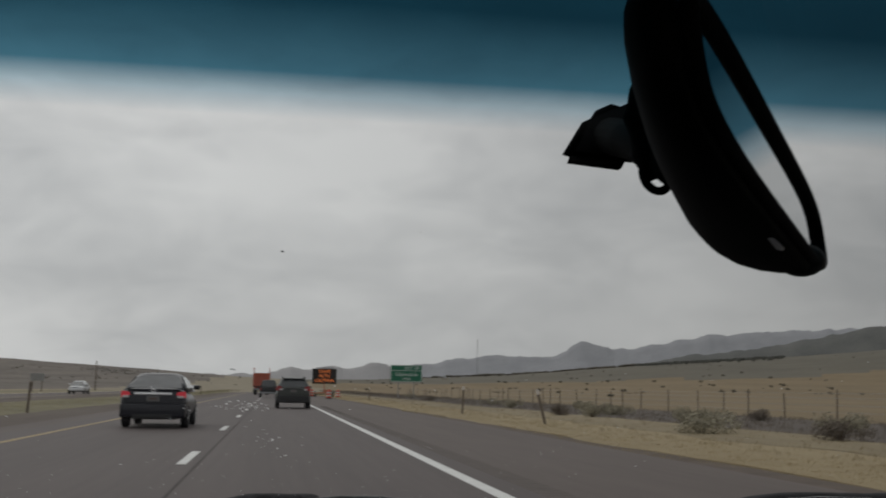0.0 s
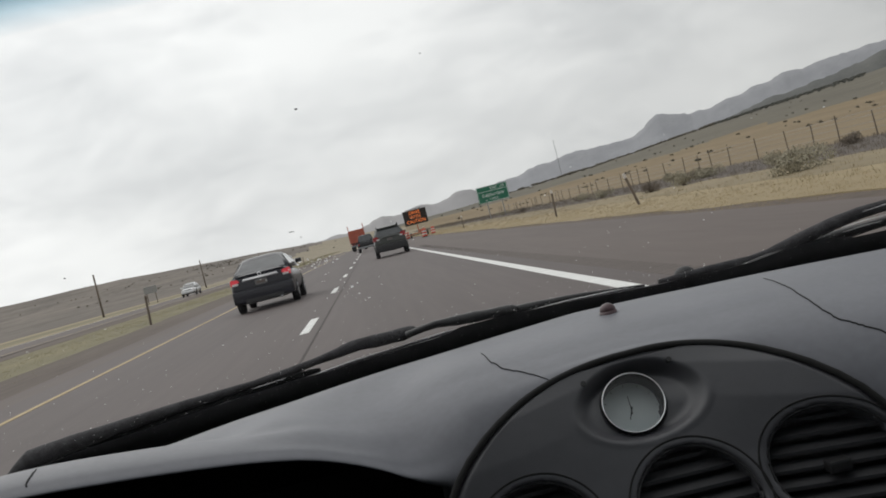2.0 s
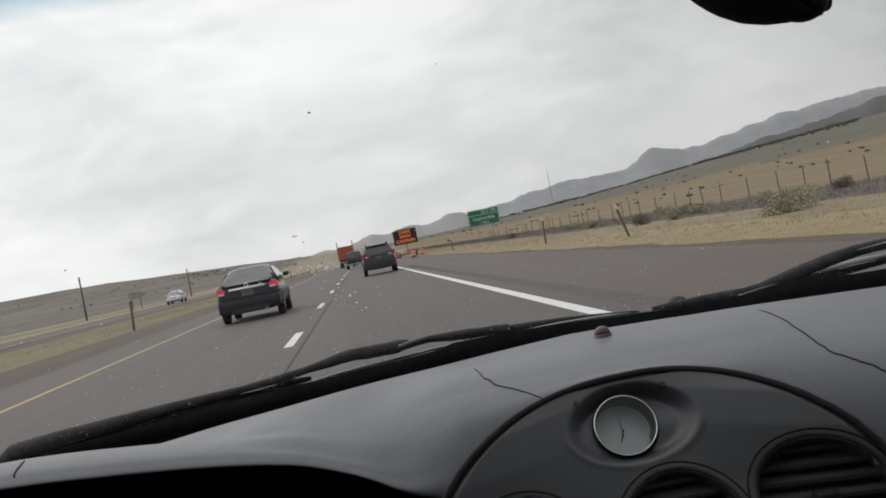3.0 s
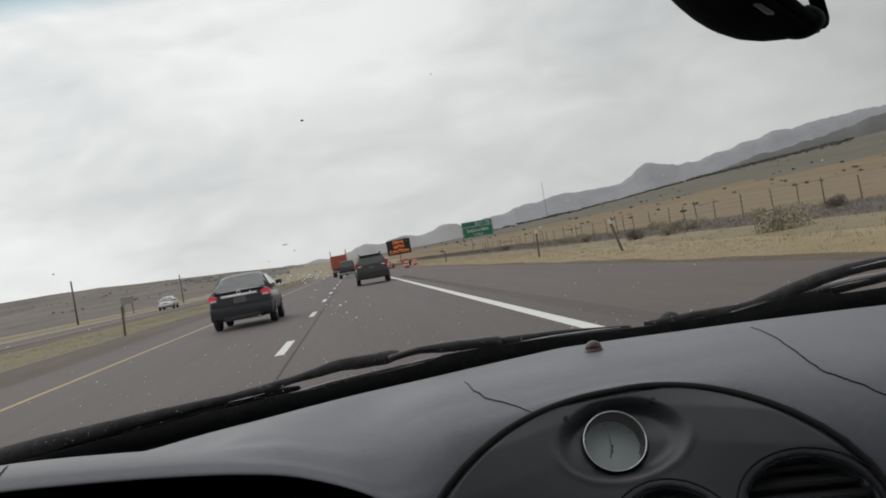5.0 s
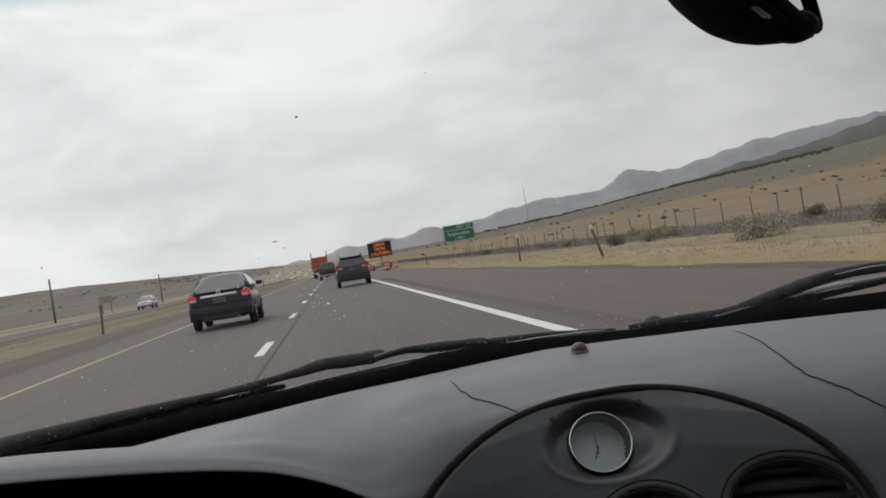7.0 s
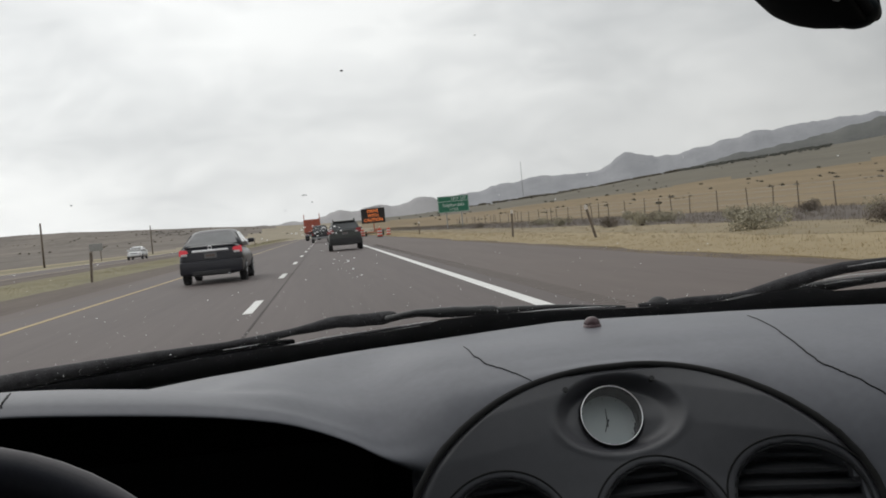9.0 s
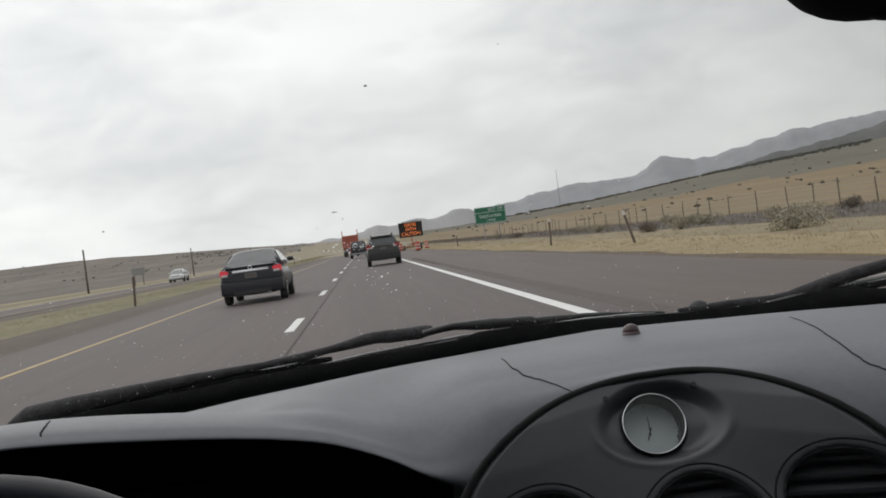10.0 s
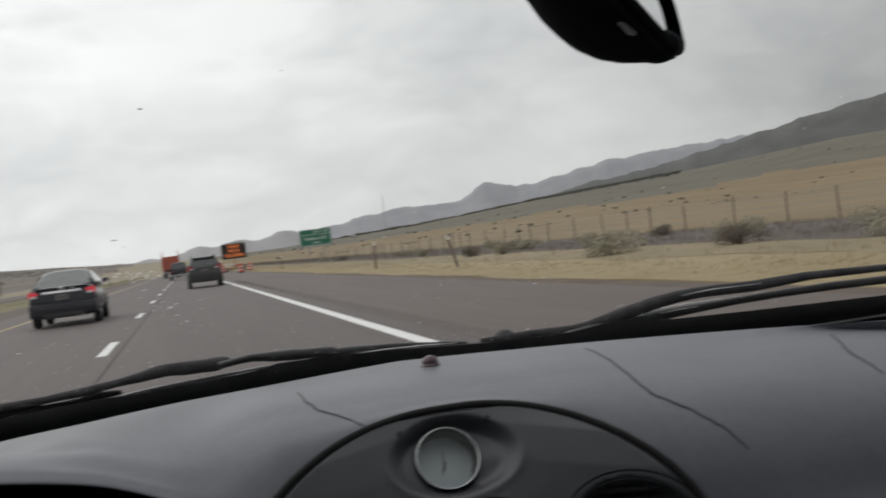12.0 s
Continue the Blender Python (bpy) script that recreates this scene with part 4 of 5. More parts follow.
glint_line([(0.535, 1.372), (0.56, 1.367), (0.59, 1.366)], 0.0004, wp)
glint_line([(0.54, 1.31), (0.58, 1.302), (0.66, 1.306)], 0.0004, wp)

bonnet = thing("car_bonnet", "black wet cowl and bonnet of the car", "car body")
csheet("cowl", grid(lambda u, v: (-0.8 + 1.86 * u, 1.44 + 0.33 * v, 0.878 + 0.002 * math.sin(u * 60) - 0.012 * v - 0.02 * (u * 2 - 1) ** 2), 80, 4), M_COWL, bonnet, "wet black plastic cowl below the wipers")
csheet("bonnet_panel", grid(lambda u, v: (-0.8 + 1.86 * u, 1.77 + 1.0 * v, 0.866 - 0.13 * v ** 1.4 - 0.04 * (u * 2 - 1) ** 2), 20, 12), M_HOOD, bonnet, "dark painted bonnet")
nz = Vector((0.43, 1.81, 0.884))
cpart("washer_nozzle", ball(bmesh.new(), nz, 0.02, (1, 0.9, 0.8), 14), M_DARK, bonnet, "small black washer nozzle", True)

# ---- cabin shell behind and around the camera ----
shell = thing("cabin_shell", "grey trimmed cabin of the car around the seats", "car interior", kind="structure")
def shell_box(nm, lo, hi, m=M_TRIM, b=0.01):
    return cpart(nm, box(bmesh.new(), lo, hi, b), m, shell)
# unseen lining and trim, kept pale to bounce daylight onto the dash
shell_box("roof_lining", (-0.85, -1.9, 1.36), (1.12, 0.31, 1.40))
shell_box("floor_pan", (-0.85, -1.9, 0.1), (1.12, 1.55, 0.14), M_DARK)
for x0, x1, pier, card in ((-0.86, -0.80, 0.9, M_DOORCARD), (1.06, 1.12, -0.18, M_TRIM)):
    # right-hand panel takes the pale trim, to brighten that side of the dash
    shell_box("door_panel", (x0, -1.9, 0.14), (x1, 1.5, 0.86), card)
    # the unseen left one is widened over the window, to shut daylight out
    shell_box("pillar_and_block", (x0, -0.3, 0.86), (x1, pier, 1.37), M_DOORCARD)
    shell_box("rear_pillar", (x0, -1.9, 0.86), (x1, -1.3, 1.37))
    pillar = cpart("windshield_pillar", tube(bmesh.new(), [((x0 + x1) / 2, 0.28, 1.38), ((x0 + x1) / 2, 1.5, 0.86)], 0.035, 10), M_TRIM, shell)
    pane = cpart("side_window", box(bmesh.new(), ((x0 + x1) / 2 - 0.003, -1.3, 0.86), ((x0 + x1) / 2 + 0.003, 0.9, 1.37)), M_PANE, shell, "side window glass")
    pane.visible_shadow = False
shell_box("tailgate_panel", (-0.85, -1.95, 0.14), (1.12, -1.9, 0.95), M_DARK)
pane = cpart("rear_window", box(bmesh.new(), (-0.8, -1.93, 0.95), (1.06, -1.92, 1.37)), M_PANE, shell, "rear window glass")
pane.visible_shadow = False
def seat(x):
    st = thing("passenger_seat", "grey cloth car seat with headrest", "seat", "front seats")
    cpart("cushion", box(bmesh.new(), (x - 0.25, -0.45, 0.35), (x + 0.25, 0.1, 0.52), 0.05, 3), M_SEAT, st, smooth=True)
    cpart("backrest", box(bmesh.new(), (x - 0.24, -0.75, 0.5), (x + 0.24, -0.6, 1.0), 0.05, 3), M_SEAT, st, smooth=True)
    cpart("headrest", box(bmesh.new(), (x - 0.12, -0.74, 1.02), (x + 0.12, -0.64, 1.18), 0.04, 3), M_SEAT, st, smooth=True)
seat(-0.38)
seat(0.62)


# ---- traffic ----
M_TYRE = mat("tyre", (0.015, 0.015, 0.016), 0.8, vary=0.3, scale=20)
M_ALLOY = mat("alloy", (0.32, 0.32, 0.33), 0.35, 0.8, vary=0.15, scale=15)
M_AUTO = mat("vehicle_glass", (0.05, 0.055, 0.058), 0.12, vary=0.3, scale=2, coat=0.5)
M_REARGLASS = mat("rear_glass", (0.12, 0.125, 0.13), 0.3, vary=0.25, scale=3, spec=0.2)
M_TAIL = glowing("tail_lamp", (0.95, 0.07, 0.1), 0.26, (0.42, 0.03, 0.04))
M_TAILDIM = mat("tail_lens", (0.3, 0.03, 0.035), 0.2, vary=0.2, scale=10, coat=0.3)
M_REVERSE = mat("clear_lens", (0.6, 0.58, 0.58), 0.2, vary=0.1, scale=20)
M_BEAM = glowing("head_lamp", (1.0, 0.95, 0.85), 9.0, (0.8, 0.8, 0.8))
# chrome as pale non-metal: its bright reflection is put into the colour
M_BRIGHT = mat("white_for_chrome", (0.8, 0.8, 0.82), 0.25, vary=0.05, scale=10, coat=0.5)
M_PLATE = mat("plate", (0.13, 0.13, 0.128), 0.5, vary=0.25, scale=40)
M_PLATEBAR = mat("plate_bar", (0.12, 0.08, 0.07), 0.6, vary=0.2, scale=40)
M_BLACKTRIM = mat("black_trim", (0.02, 0.02, 0.021), 0.6, vary=0.2, scale=10)


def paint(name, c, rough=0.45):
    return mat(name, c, rough, vary=0.15, scale=2.5, coat=0.15, spec=0.35)


P_NAVY = paint("dark_blue_black_paint", (0.014, 0.0145, 0.021), 0.32)
P_GREEN = paint("dark_olive_paint", (0.042, 0.046, 0.041), 0.35)
P_WHITE = paint("white_paint", (0.72, 0.73, 0.74))
P_DARK = paint("black_paint", (0.018, 0.018, 0.02))
P_ORANGE = mat("orange_red_steel", (0.32, 0.07, 0.04), 0.55, second=(0.44, 0.11, 0.065), scale=1.5)
P_STEEL = mat("grey_steel", (0.3, 0.31, 0.32), 0.4, 0.6, vary=0.2, scale=2)


def section(y, w, zb, zt, e=4.0, n=20, tuck=0.06):
    """A rounded section across a vehicle's body."""
    pts = []
    for i in range(n):
        a = 2 * math.pi * i / n
        c, s = math.cos(a), math.sin(a)
        x = math.copysign(abs(c) ** (2 / e), c) * w
        z = math.copysign(abs(s) ** (2 / e), s)
        x *= 1 - tuck * max(0, z) ** 2 - tuck * 0.5 * max(0, -z)
        pts.append((x, y, (zb + zt) / 2 + z * (zt - zb) / 2))
    return pts


def slab(bm, a, b, c, d, t):
    """A thick pane on four corners."""
    a, b, c, d = (Vector(p) for p in (a, b, c, d))
    n = (b - a).cross(d - a).normalized() * t
    return loft(bm, [[a, b, c, d], [a + n, b + n, c + n, d + n]])


def wheel_part(x, y, r, w, parent):
    s = 1 if x > 0 else -1
    bm = bmesh.new()
    prof = [(r * 0.6, -w / 2), (r * 0.93, -w / 2), (r, -w * 0.32), (r, w * 0.32), (r * 0.93, w / 2), (r * 0.6, w / 2)]
    rings = [[(x + o, y + rr * math.cos(a), r + rr * math.sin(a)) for rr, o in prof] for a in (2 * math.pi * k / 28 for k in range(28))]
    rings.append(rings[0])
    loft(bm, rings, caps=False)
    bmesh.ops.remove_doubles(bm, verts=bm.verts, dist=1e-4)
    wh = part("wheel", bm, M_TYRE, parent, "black rubber tyre on a metal rim", True)
    bm = bmesh.new()
    rod(bm, (x + s * w * 0.1, y, r), (x + s * w * 0.36, y, r), r * 0.62, r * 0.6, 24)
    for k in range(5):
        a = 2 * math.pi * k / 5
        rod(bm, (x + s * w * 0.4, y, r), (x + s * w * 0.4, y + r * 0.56 * math.cos(a), r + r * 0.56 * math.sin(a)), r * 0.09, r * 0.12, 6)
    part("rim", bm, M_ALLOY, wh, "grey alloy rim")


def vehicle(name, label, category, at, turn, body, color, stations, wheels, green, group="", rails=False, pane=M_REARGLASS):
    """A car. stations: y, half width, bottom, top of the lower body. green: the cabin's base y0, y1, half width, z and roof y0, y1, half width, z."""
    v = thing(name, label, category, group, at=at, turn=turn)
    part("body", loft(bmesh.new(), [section(*s) for s in stations]), color, v, "", True)
    b0, b1, bw, bz, r0, r1, rw, rz = green
    def ringz(f, drop=0.0):
        y0, y1, w, z = b0 + (r0 - b0) * f, b1 + (r1 - b1) * f, bw + (rw - bw) * f, bz + (rz - bz) * f
        c = 0.18 if f < 0.5 else 0.28
        pts = []
        for sx, sy in ((1, 0), (1, 1), (-1, 1), (-1, 0)):
            cx, cy = sx * (w - c), (y1 - c if sy else y0 + c)
            a0 = {(1, 0): -90, (1, 1): 0, (-1, 1): 90, (-1, 0): 180}[(sx, sy)]
            for k in range(4):
                a = radians(a0 + 30 * k)
                pts.append((cx + c * math.cos(a), cy + c * math.sin(a), z - drop))
        return pts
    def inset(ring, k, up):
        my, mz = (r0 + r1) / 2, rz
        return [(x * k, my + (y - my) * k, z + up) for x, y, z in ring]
    top = ringz(1.0)
    part("cabin", loft(bmesh.new(), [ringz(-0.15), ringz(0.5), ringz(0.86), inset(ringz(0.97), 0.975, 0), inset(top, 0.9, 0.022), inset(top, 0.72, 0.045), inset(top, 0.4, 0.058)]), color, v, "roof and pillars", True)
    def gp(side, f, t):
        """A point of the cabin's faces: side r(ear), f(ront), or +-1."""
        y0, y1, w, z = b0 + (r0 - b0) * f, b1 + (r1 - b1) * f, bw + (rw - bw) * f, bz + (rz - bz) * f
        if side in ("r", "f"):
            return Vector(((w - 0.10) * t, y0 - 0.004 if side == "r" else y1 + 0.004, z))
        return Vector((side * (w + 0.004), y0 + (y1 - y0) * t, z))
    part("rear_window", slab(bmesh.new(), gp("r", 0.1, -1), gp("r", 0.1, 1), gp("r", 0.9, 1), gp("r", 0.9, -1), 0.008), pane, v, "dark rear window")
    part("front_window", slab(bmesh.new(), gp("f", 0.08, 1), gp("f", 0.08, -1), gp("f", 0.92, -1), gp("f", 0.92, 1), 0.008), M_AUTO, v, "dark windshield")
    for s in (1, -1):
        for t0, t1 in ((0.12, 0.48), (0.52, 0.88)):
            q = [gp(s, 0.12, t0), gp(s, 0.12, t1), gp(s, 0.88, t1), gp(s, 0.88, t0)]
            part("side_window", slab(bmesh.new(), *(q if s > 0 else q[::-1]), 0.008), M_AUTO, v, "dark side window")
        m = gp(s, 0.02, 0.86) + Vector((s * 0.09, 0, 0.06))
        part("door_mirror", box(bmesh.new(), m - Vector((0.09, 0.05, 0.06)), m + Vector((0.09, 0.05, 0.06)), 0.03, 2), color, v, "", True)
        if rails:
            part("roof_rail", tube(bmesh.new(), [(s * (rw - 0.06), r0 + 0.1, rz + 0.02), (s * (rw - 0.06), r0 + 0.2, rz + 0.09), (s * (rw - 0.06), r1 - 0.2, rz + 0.09), (s * (rw - 0.06), r1 - 0.1, rz + 0.02)], 0.025), M_BLACKTRIM, v, "black roof rail", True)
    for x, y, r, w in wheels:
        wheel_part(x, y, r, w, v)
        s = 1 if x > 0 else -1
        part("wheel_arch", torus(bmesh.new(), (s * (body[1] / 2 - 0.045), y, r), (1, 0, 0), r + 0.035, 0.035, 24, 6, (-0.15, math.pi + 0.15)), M_BLACKTRIM, v, "dark wheel arch lip", True)
    return v


def wedge_light(v, name, x0, x1, y, z0, z1, m, label, depth=0.07):
    """A lamp that is tall at the corner and narrows inward, wrapped round the side; x0 is its inner end."""
    h = z1 - z0
    face = [(x0, z0 + 0.35 * h), (x0 + (x1 - x0) * 0.15, z0 + 0.1 * h), (x1, z0), (x1 + (x1 - x0) * 0.04, z0 + 0.5 * h), (x1 - (x1 - x0) * 0.05, z1), (x0 + (x1 - x0) * 0.2, z1 - 0.12 * h)]
    bm = loft(bmesh.new(), [[(x, y + 0.1 * max(0.0, abs(x) - 0.72) - 0.014, z) for x, z in face], [(x * 1.012, y + depth, z) for x, z in face]])
    return part(name, bm, m, v, label)


def sedan_rear(v, lit=True):
    w = 0.85
    for s in (1, -1):
        lamp = wedge_light(v, "tail_light", s * 0.56, s * 0.80, 0.0, 0.78, 0.945, M_TAIL if lit else M_TAILDIM, "glowing red tail light", 0.13)
        part("reverse_lens", box(bmesh.new(), (min(s * 0.6, s * 0.765), -0.034, 0.772), (max(s * 0.6, s * 0.765), 0.1, 0.83), 0.015), M_REVERSE, lamp, "clear lower lens")
    part("boot_lid_edge", box(bmesh.new(), (-0.66, -0.004, 0.975), (0.66, 0.1, 1.0), 0.01), P_NAVY, v)
    part("chrome_strip", slab(bmesh.new(), (-0.48, -0.06, 0.865), (0.48, -0.06, 0.865), (0.46, -0.03, 0.91), (-0.46, -0.03, 0.91), -0.04), M_BRIGHT, v, "bright chrome strip over the plate", True)
    part("badge", torus(bmesh.new(), (0, -0.024, 0.953), (0, 1, 0.3), 0.045, 0.012, 24, 8), M_BRIGHT, v, "plain round chrome badge", True)
    pl = part("number_plate", box(bmesh.new(), (-0.16, -0.04, 0.68), (0.16, 0.05, 0.82), 0.006), M_PLATE, v, "grey plate")
    part("plate_bar", box(bmesh.new(), (-0.11, -0.046, 0.73), (0.11, -0.038, 0.775)), M_PLATEBAR, pl)
    part("bumper", box(bmesh.new(), (-0.82, -0.06, 0.27), (0.82, 0.2, 0.62), 0.06, 3), P_NAVY, v, "dark painted bumper", True)
    part("bumper_slot", box(bmesh.new(), (-0.5, -0.066, 0.25), (0.5, 0.1, 0.36), 0.02), M_BLACKTRIM, v, "black lower valance")
    part("exhaust", rod(bmesh.new(), (0.45, -0.07, 0.24), (0.45, 0.3, 0.24), 0.03), P_STEEL, v, "steel exhaust pipe", True)


SED = [(-0.02, 0.66, 0.42, 0.86, 5), (0.0, 0.74, 0.34, 0.93, 6), (0.04, 0.79, 0.28, 0.985, 6), (0.12, 0.825, 0.25, 1.015, 6), (0.3, 0.845, 0.22, 1.03, 5), (0.5, 0.85, 0.21, 1.03, 5), (1.0, 0.85, 0.22, 1.0, 4.5), (2.9, 0.85, 0.22, 0.95), (3.7, 0.83, 0.24, 0.84), (4.15, 0.76, 0.3, 0.72), (4.3, 0.66, 0.36, 0.62)]
SEDG = (0.42, 3.2, 0.80, 0.985, 1.28, 2.4, 0.575, 1.375)
v = vehicle("sedan", "dark navy sedan with glowing tail lights on the road", "car", (-3.15, 28.5, 0), 0, (4.3, 1.70), P_NAVY, SED,
            [(s * 0.75, y, 0.31, 0.19) for s in (1, -1) for y in (0.85, 3.4)], SEDG)
sedan_rear(v)

SUVS = [(0.0, 0.80, 0.45, 1.0), (0.05, 0.86, 0.34, 1.12), (0.4, 0.90, 0.28, 1.14), (1.2, 0.92, 0.27, 1.1), (3.2, 0.92, 0.27, 1.07), (4.1, 0.9, 0.3, 0.98), (4.55, 0.82, 0.36, 0.85), (4.65, 0.72, 0.42, 0.75)]
v = vehicle("station_wagon", "dark green-grey wagon with roof rails driving ahead", "car", (0.95, 58.0, 0), 0, (4.65, 1.84), P_GREEN, SUVS,
            [(s * 0.82, y, 0.34, 0.22) for s in (1, -1) for y in (0.95, 3.65)], (0.1, 3.35, 0.86, 1.08, 0.42, 2.4, 0.64, 1.6), rails=True, pane=M_AUTO)
for s in (1, -1):
    lamp = wedge_light(v, "tail_light", s * 0.58, s * 0.885, 0.0, 0.94, 1.2, M_TAILDIM, "red tail light cluster", 0.3)
    part("reverse_lens", box(bmesh.new(), (min(s * 0.56, s * 0.72), -0.03, 0.97), (max(s * 0.56, s * 0.72), 0.1, 1.04), 0.01), M_REVERSE, lamp, "clear lens")
pl = part("number_plate", box(bmesh.new(), (-0.16, -0.012, 0.86), (0.16, 0.05, 1.0), 0.006), M_PLATE, v, "grey plate")
part("plate_bar", box(bmesh.new(), (-0.11, -0.017, 0.91), (0.11, -0.01, 0.95)), M_PLATEBAR, pl)
part("bumper", box(bmesh.new(), (-0.86, -0.06, 0.31), (0.86, 0.24, 0.7), 0.06, 3), M_BLACKTRIM, v, "black plastic bumper", True)
part("spoiler", box(bmesh.new(), (-0.6, 0.26, 1.56), (0.6, 0.62, 1.61), 0.02, 2), P_GREEN, v, "roof spoiler over the rear window", True)
part("hatch_trim", box(bmesh.new(), (-0.42, -0.03, 1.03), (0.42, 0.1, 1.07), 0.012), M_BLACKTRIM, v, "dark hatch handle trim")

PKS = [(0.0, 0.86, 0.55, 1.12), (0.05, 0.94, 0.48, 1.16), (1.8, 0.97, 0.42, 1.16), (2.1, 0.97, 0.4, 1.16), (4.2, 0.97, 0.4, 1.14), (5.3, 0.96, 0.42, 1.12), (5.65, 0.9, 0.46, 1.08), (5.75, 0.82, 0.5, 1.0)]
PKG = (1.95, 4.25, 0.9, 1.12, 2.15, 3.6, 0.7, 1.86)
PKW = [(s * 0.85, y, 0.4, 0.27) for s in (1, -1) for y in (1.15, 4.7)]
v = vehicle("pickup_truck", "dark pickup truck driving far ahead", "pickup", (-0.6, 118.0, 0), 0, (5.75, 1.96), P_DARK, PKS, PKW, PKG)
for s in (1, -1):
    wedge_light(v, "tail_light", s * 0.74, s * 0.9, 0.0, 0.78, 1.08, M_TAILDIM, "red tail light", 0.1)
part("bumper", box(bmesh.new(), (-0.92, -0.1, 0.45), (0.92, 0.1, 0.62), 0.03), P_STEEL, v, "steel rear bumper")


def oncoming_front(v, L, w, z, m=M_BEAM, grille=True):
    for s in (1, -1):
        part("headlight", box(bmesh.new(), (min(s * (w - 0.3), s * w), L - 0.12, z), (max(s * (w - 0.3), s * w), L + 0.012, z + 0.14), 0.03), m, v, "bright headlight", True)
    if grille:
        part("grille", box(bmesh.new(), (-w + 0.34, L - 0.1, z - 0.12), (w - 0.34, L + 0.006, z + 0.14), 0.02), M_BLACKTRIM, v, "black grille")
    part("front_bumper", box(bmesh.new(), (-w, L - 0.15, z - 0.36), (w, L + 0.05, z - 0.16), 0.04), M_BLACKTRIM, v, "front bumper")


v = vehicle("oncoming_sedan", "white sedan on the oncoming carriageway", "car", (-20.9, 124.0, 0.02), 180, (4.3, 1.70), P_WHITE, SED,
            [(s * 0.75, y, 0.31, 0.19) for s in (1, -1) for y in (0.85, 3.4)], SEDG, "oncoming vehicles")
oncoming_front(v, 4.22, 0.72, 0.62, M_REVERSE)
v = vehicle("oncoming_pickup", "white pickup towing a camper on the oncoming carriageway", "pickup", (-23.6, 226.0, 0.02), 180, (5.75, 1.96), P_WHITE, PKS, PKW, PKG, "oncoming vehicles")
oncoming_front(v, 5.7, 0.88, 0.84, M_REVERSE)
part("hitch", rod(bmesh.new(), (0, 0.1, 0.5), (0, -1.0, 0.5), 0.05), M_BLACKTRIM, v, "steel hitch")
tr = thing("camper_trailer", "white boxy camper trailer behind a pickup", "trailer", at=(-23.6, 227.0, 0.02), turn=180)
part("body", box(bmesh.new(), (-1.2, -6.6, 0.55), (1.2, 0, 3.0), 0.12, 3), P_WHITE, tr, "white ribbed box body", True)
part("stripe", box(bmesh.new(), (-1.212, -6.5, 0.6), (1.212, -0.1, 0.95), 0.01), P_STEEL, tr, "grey lower stripe")
part("roof_unit", box(bmesh.new(), (-0.4, -3.6, 2.99), (0.4, -2.6, 3.25), 0.08), P_WHITE, tr, "roof air unit", True)
part("door", box(bmesh.new(), (1.205, -2.4, 0.8), (1.225, -1.7, 2.6), 0.02), P_STEEL, tr, "entry door")
part("side_window", box(bmesh.new(), (1.205, -4.6, 1.5), (1.222, -3.4, 2.2), 0.02), M_AUTO, tr, "dark window")
part("front_window", box(bmesh.new(), (-0.6, -0.01, 1.7), (0.6, 0.015, 2.3), 0.02), M_AUTO, tr, "dark window")
for s in (1, -1):
    for y in (-3.6, -4.4):
        wheel_part(s * 1.1, y, 0.36, 0.22, tr)
v = vehicle("oncoming_truck_cab", "dark pickup with lit headlights pulling a tank trailer", "pickup", (-23.8, 300.0, 0.02), 180, (5.75, 1.96), P_DARK, PKS, PKW, PKG, "oncoming vehicles")
oncoming_front(v, 5.7, 0.88, 0.84)
tk = thing("tank_trailer", "grey steel tank trailer on the oncoming carriageway", "trailer", at=(-23.8, 301.0, 0.02), turn=180)
bm = bmesh.new()
rod(bm, (0, 0, 1.75), (0, -6.0, 1.75), 1.05, None, 28)
ball(bm, (0, 0, 1.75), 1.05, (1, 0.35, 1), 24)
ball(bm, (0, -6.0, 1.75), 1.05, (1, 0.35, 1), 24)
part("tank", bm, P_STEEL, tk, "rounded steel tank", True)
part("chassis", box(bmesh.new(), (-0.6, -6.2, 0.55), (0.6, 0.9, 0.8), 0.03), M_BLACKTRIM, tk, "dark frame")
for s in (1, -1):
    for y in (-4.0, -5.1):
        wheel_part(s * 0.95, y, 0.45, 0.26, tk)
for x, y in ((-20.9, 190), (-24.2, 265), (-20.9, 280), (-24.2, 345)):
    v = vehicle("oncoming_car", "distant car with lit headlights coming the other way", "car", (x, y, 0.02), 180, (4.3, 1.70), P_DARK if y < 250 else P_WHITE, SED,
                [(s * 0.75, yy, 0.31, 0.19) for s in (1, -1) for yy in (0.85, 3.4)], SEDG, "oncoming vehicles")
    oncoming_front(v, 4.22, 0.72, 0.62)

# the orange truck
trk = thing("dump_truck", "orange-red dump truck with tall corner stakes far ahead", "truck", at=(-1.9, 165.0, 0))
bm = bmesh.new()
slab(bm, (-1.2, 0, 1.3), (1.2, 0, 1.3), (1.2, 0.15, 3.1), (-1.2, 0.15, 3.1), -0.06)
part("tailgate", bm, P_ORANGE, trk, "orange tailgate")
for s in (1, -1):
    part("bed_side", box(bmesh.new(), (s * 1.2 - 0.05, 0.1, 1.25), (s * 1.2 + 0.05, 4.6, 3.1), 0.02), P_ORANGE, trk, "orange bed side")
    part("stake", rod(bmesh.new(), (s * 1.2, 4.5, 1.2), (s * 1.2, 4.5, 4.1), 0.07), P_ORANGE, trk, "tall corner stake", True)
    part("rib", box(bmesh.new(), (s * 0.6 - 0.05, -0.05, 1.35), (s * 0.6 + 0.05, 0.06, 3.0), 0.02), P_ORANGE, trk)
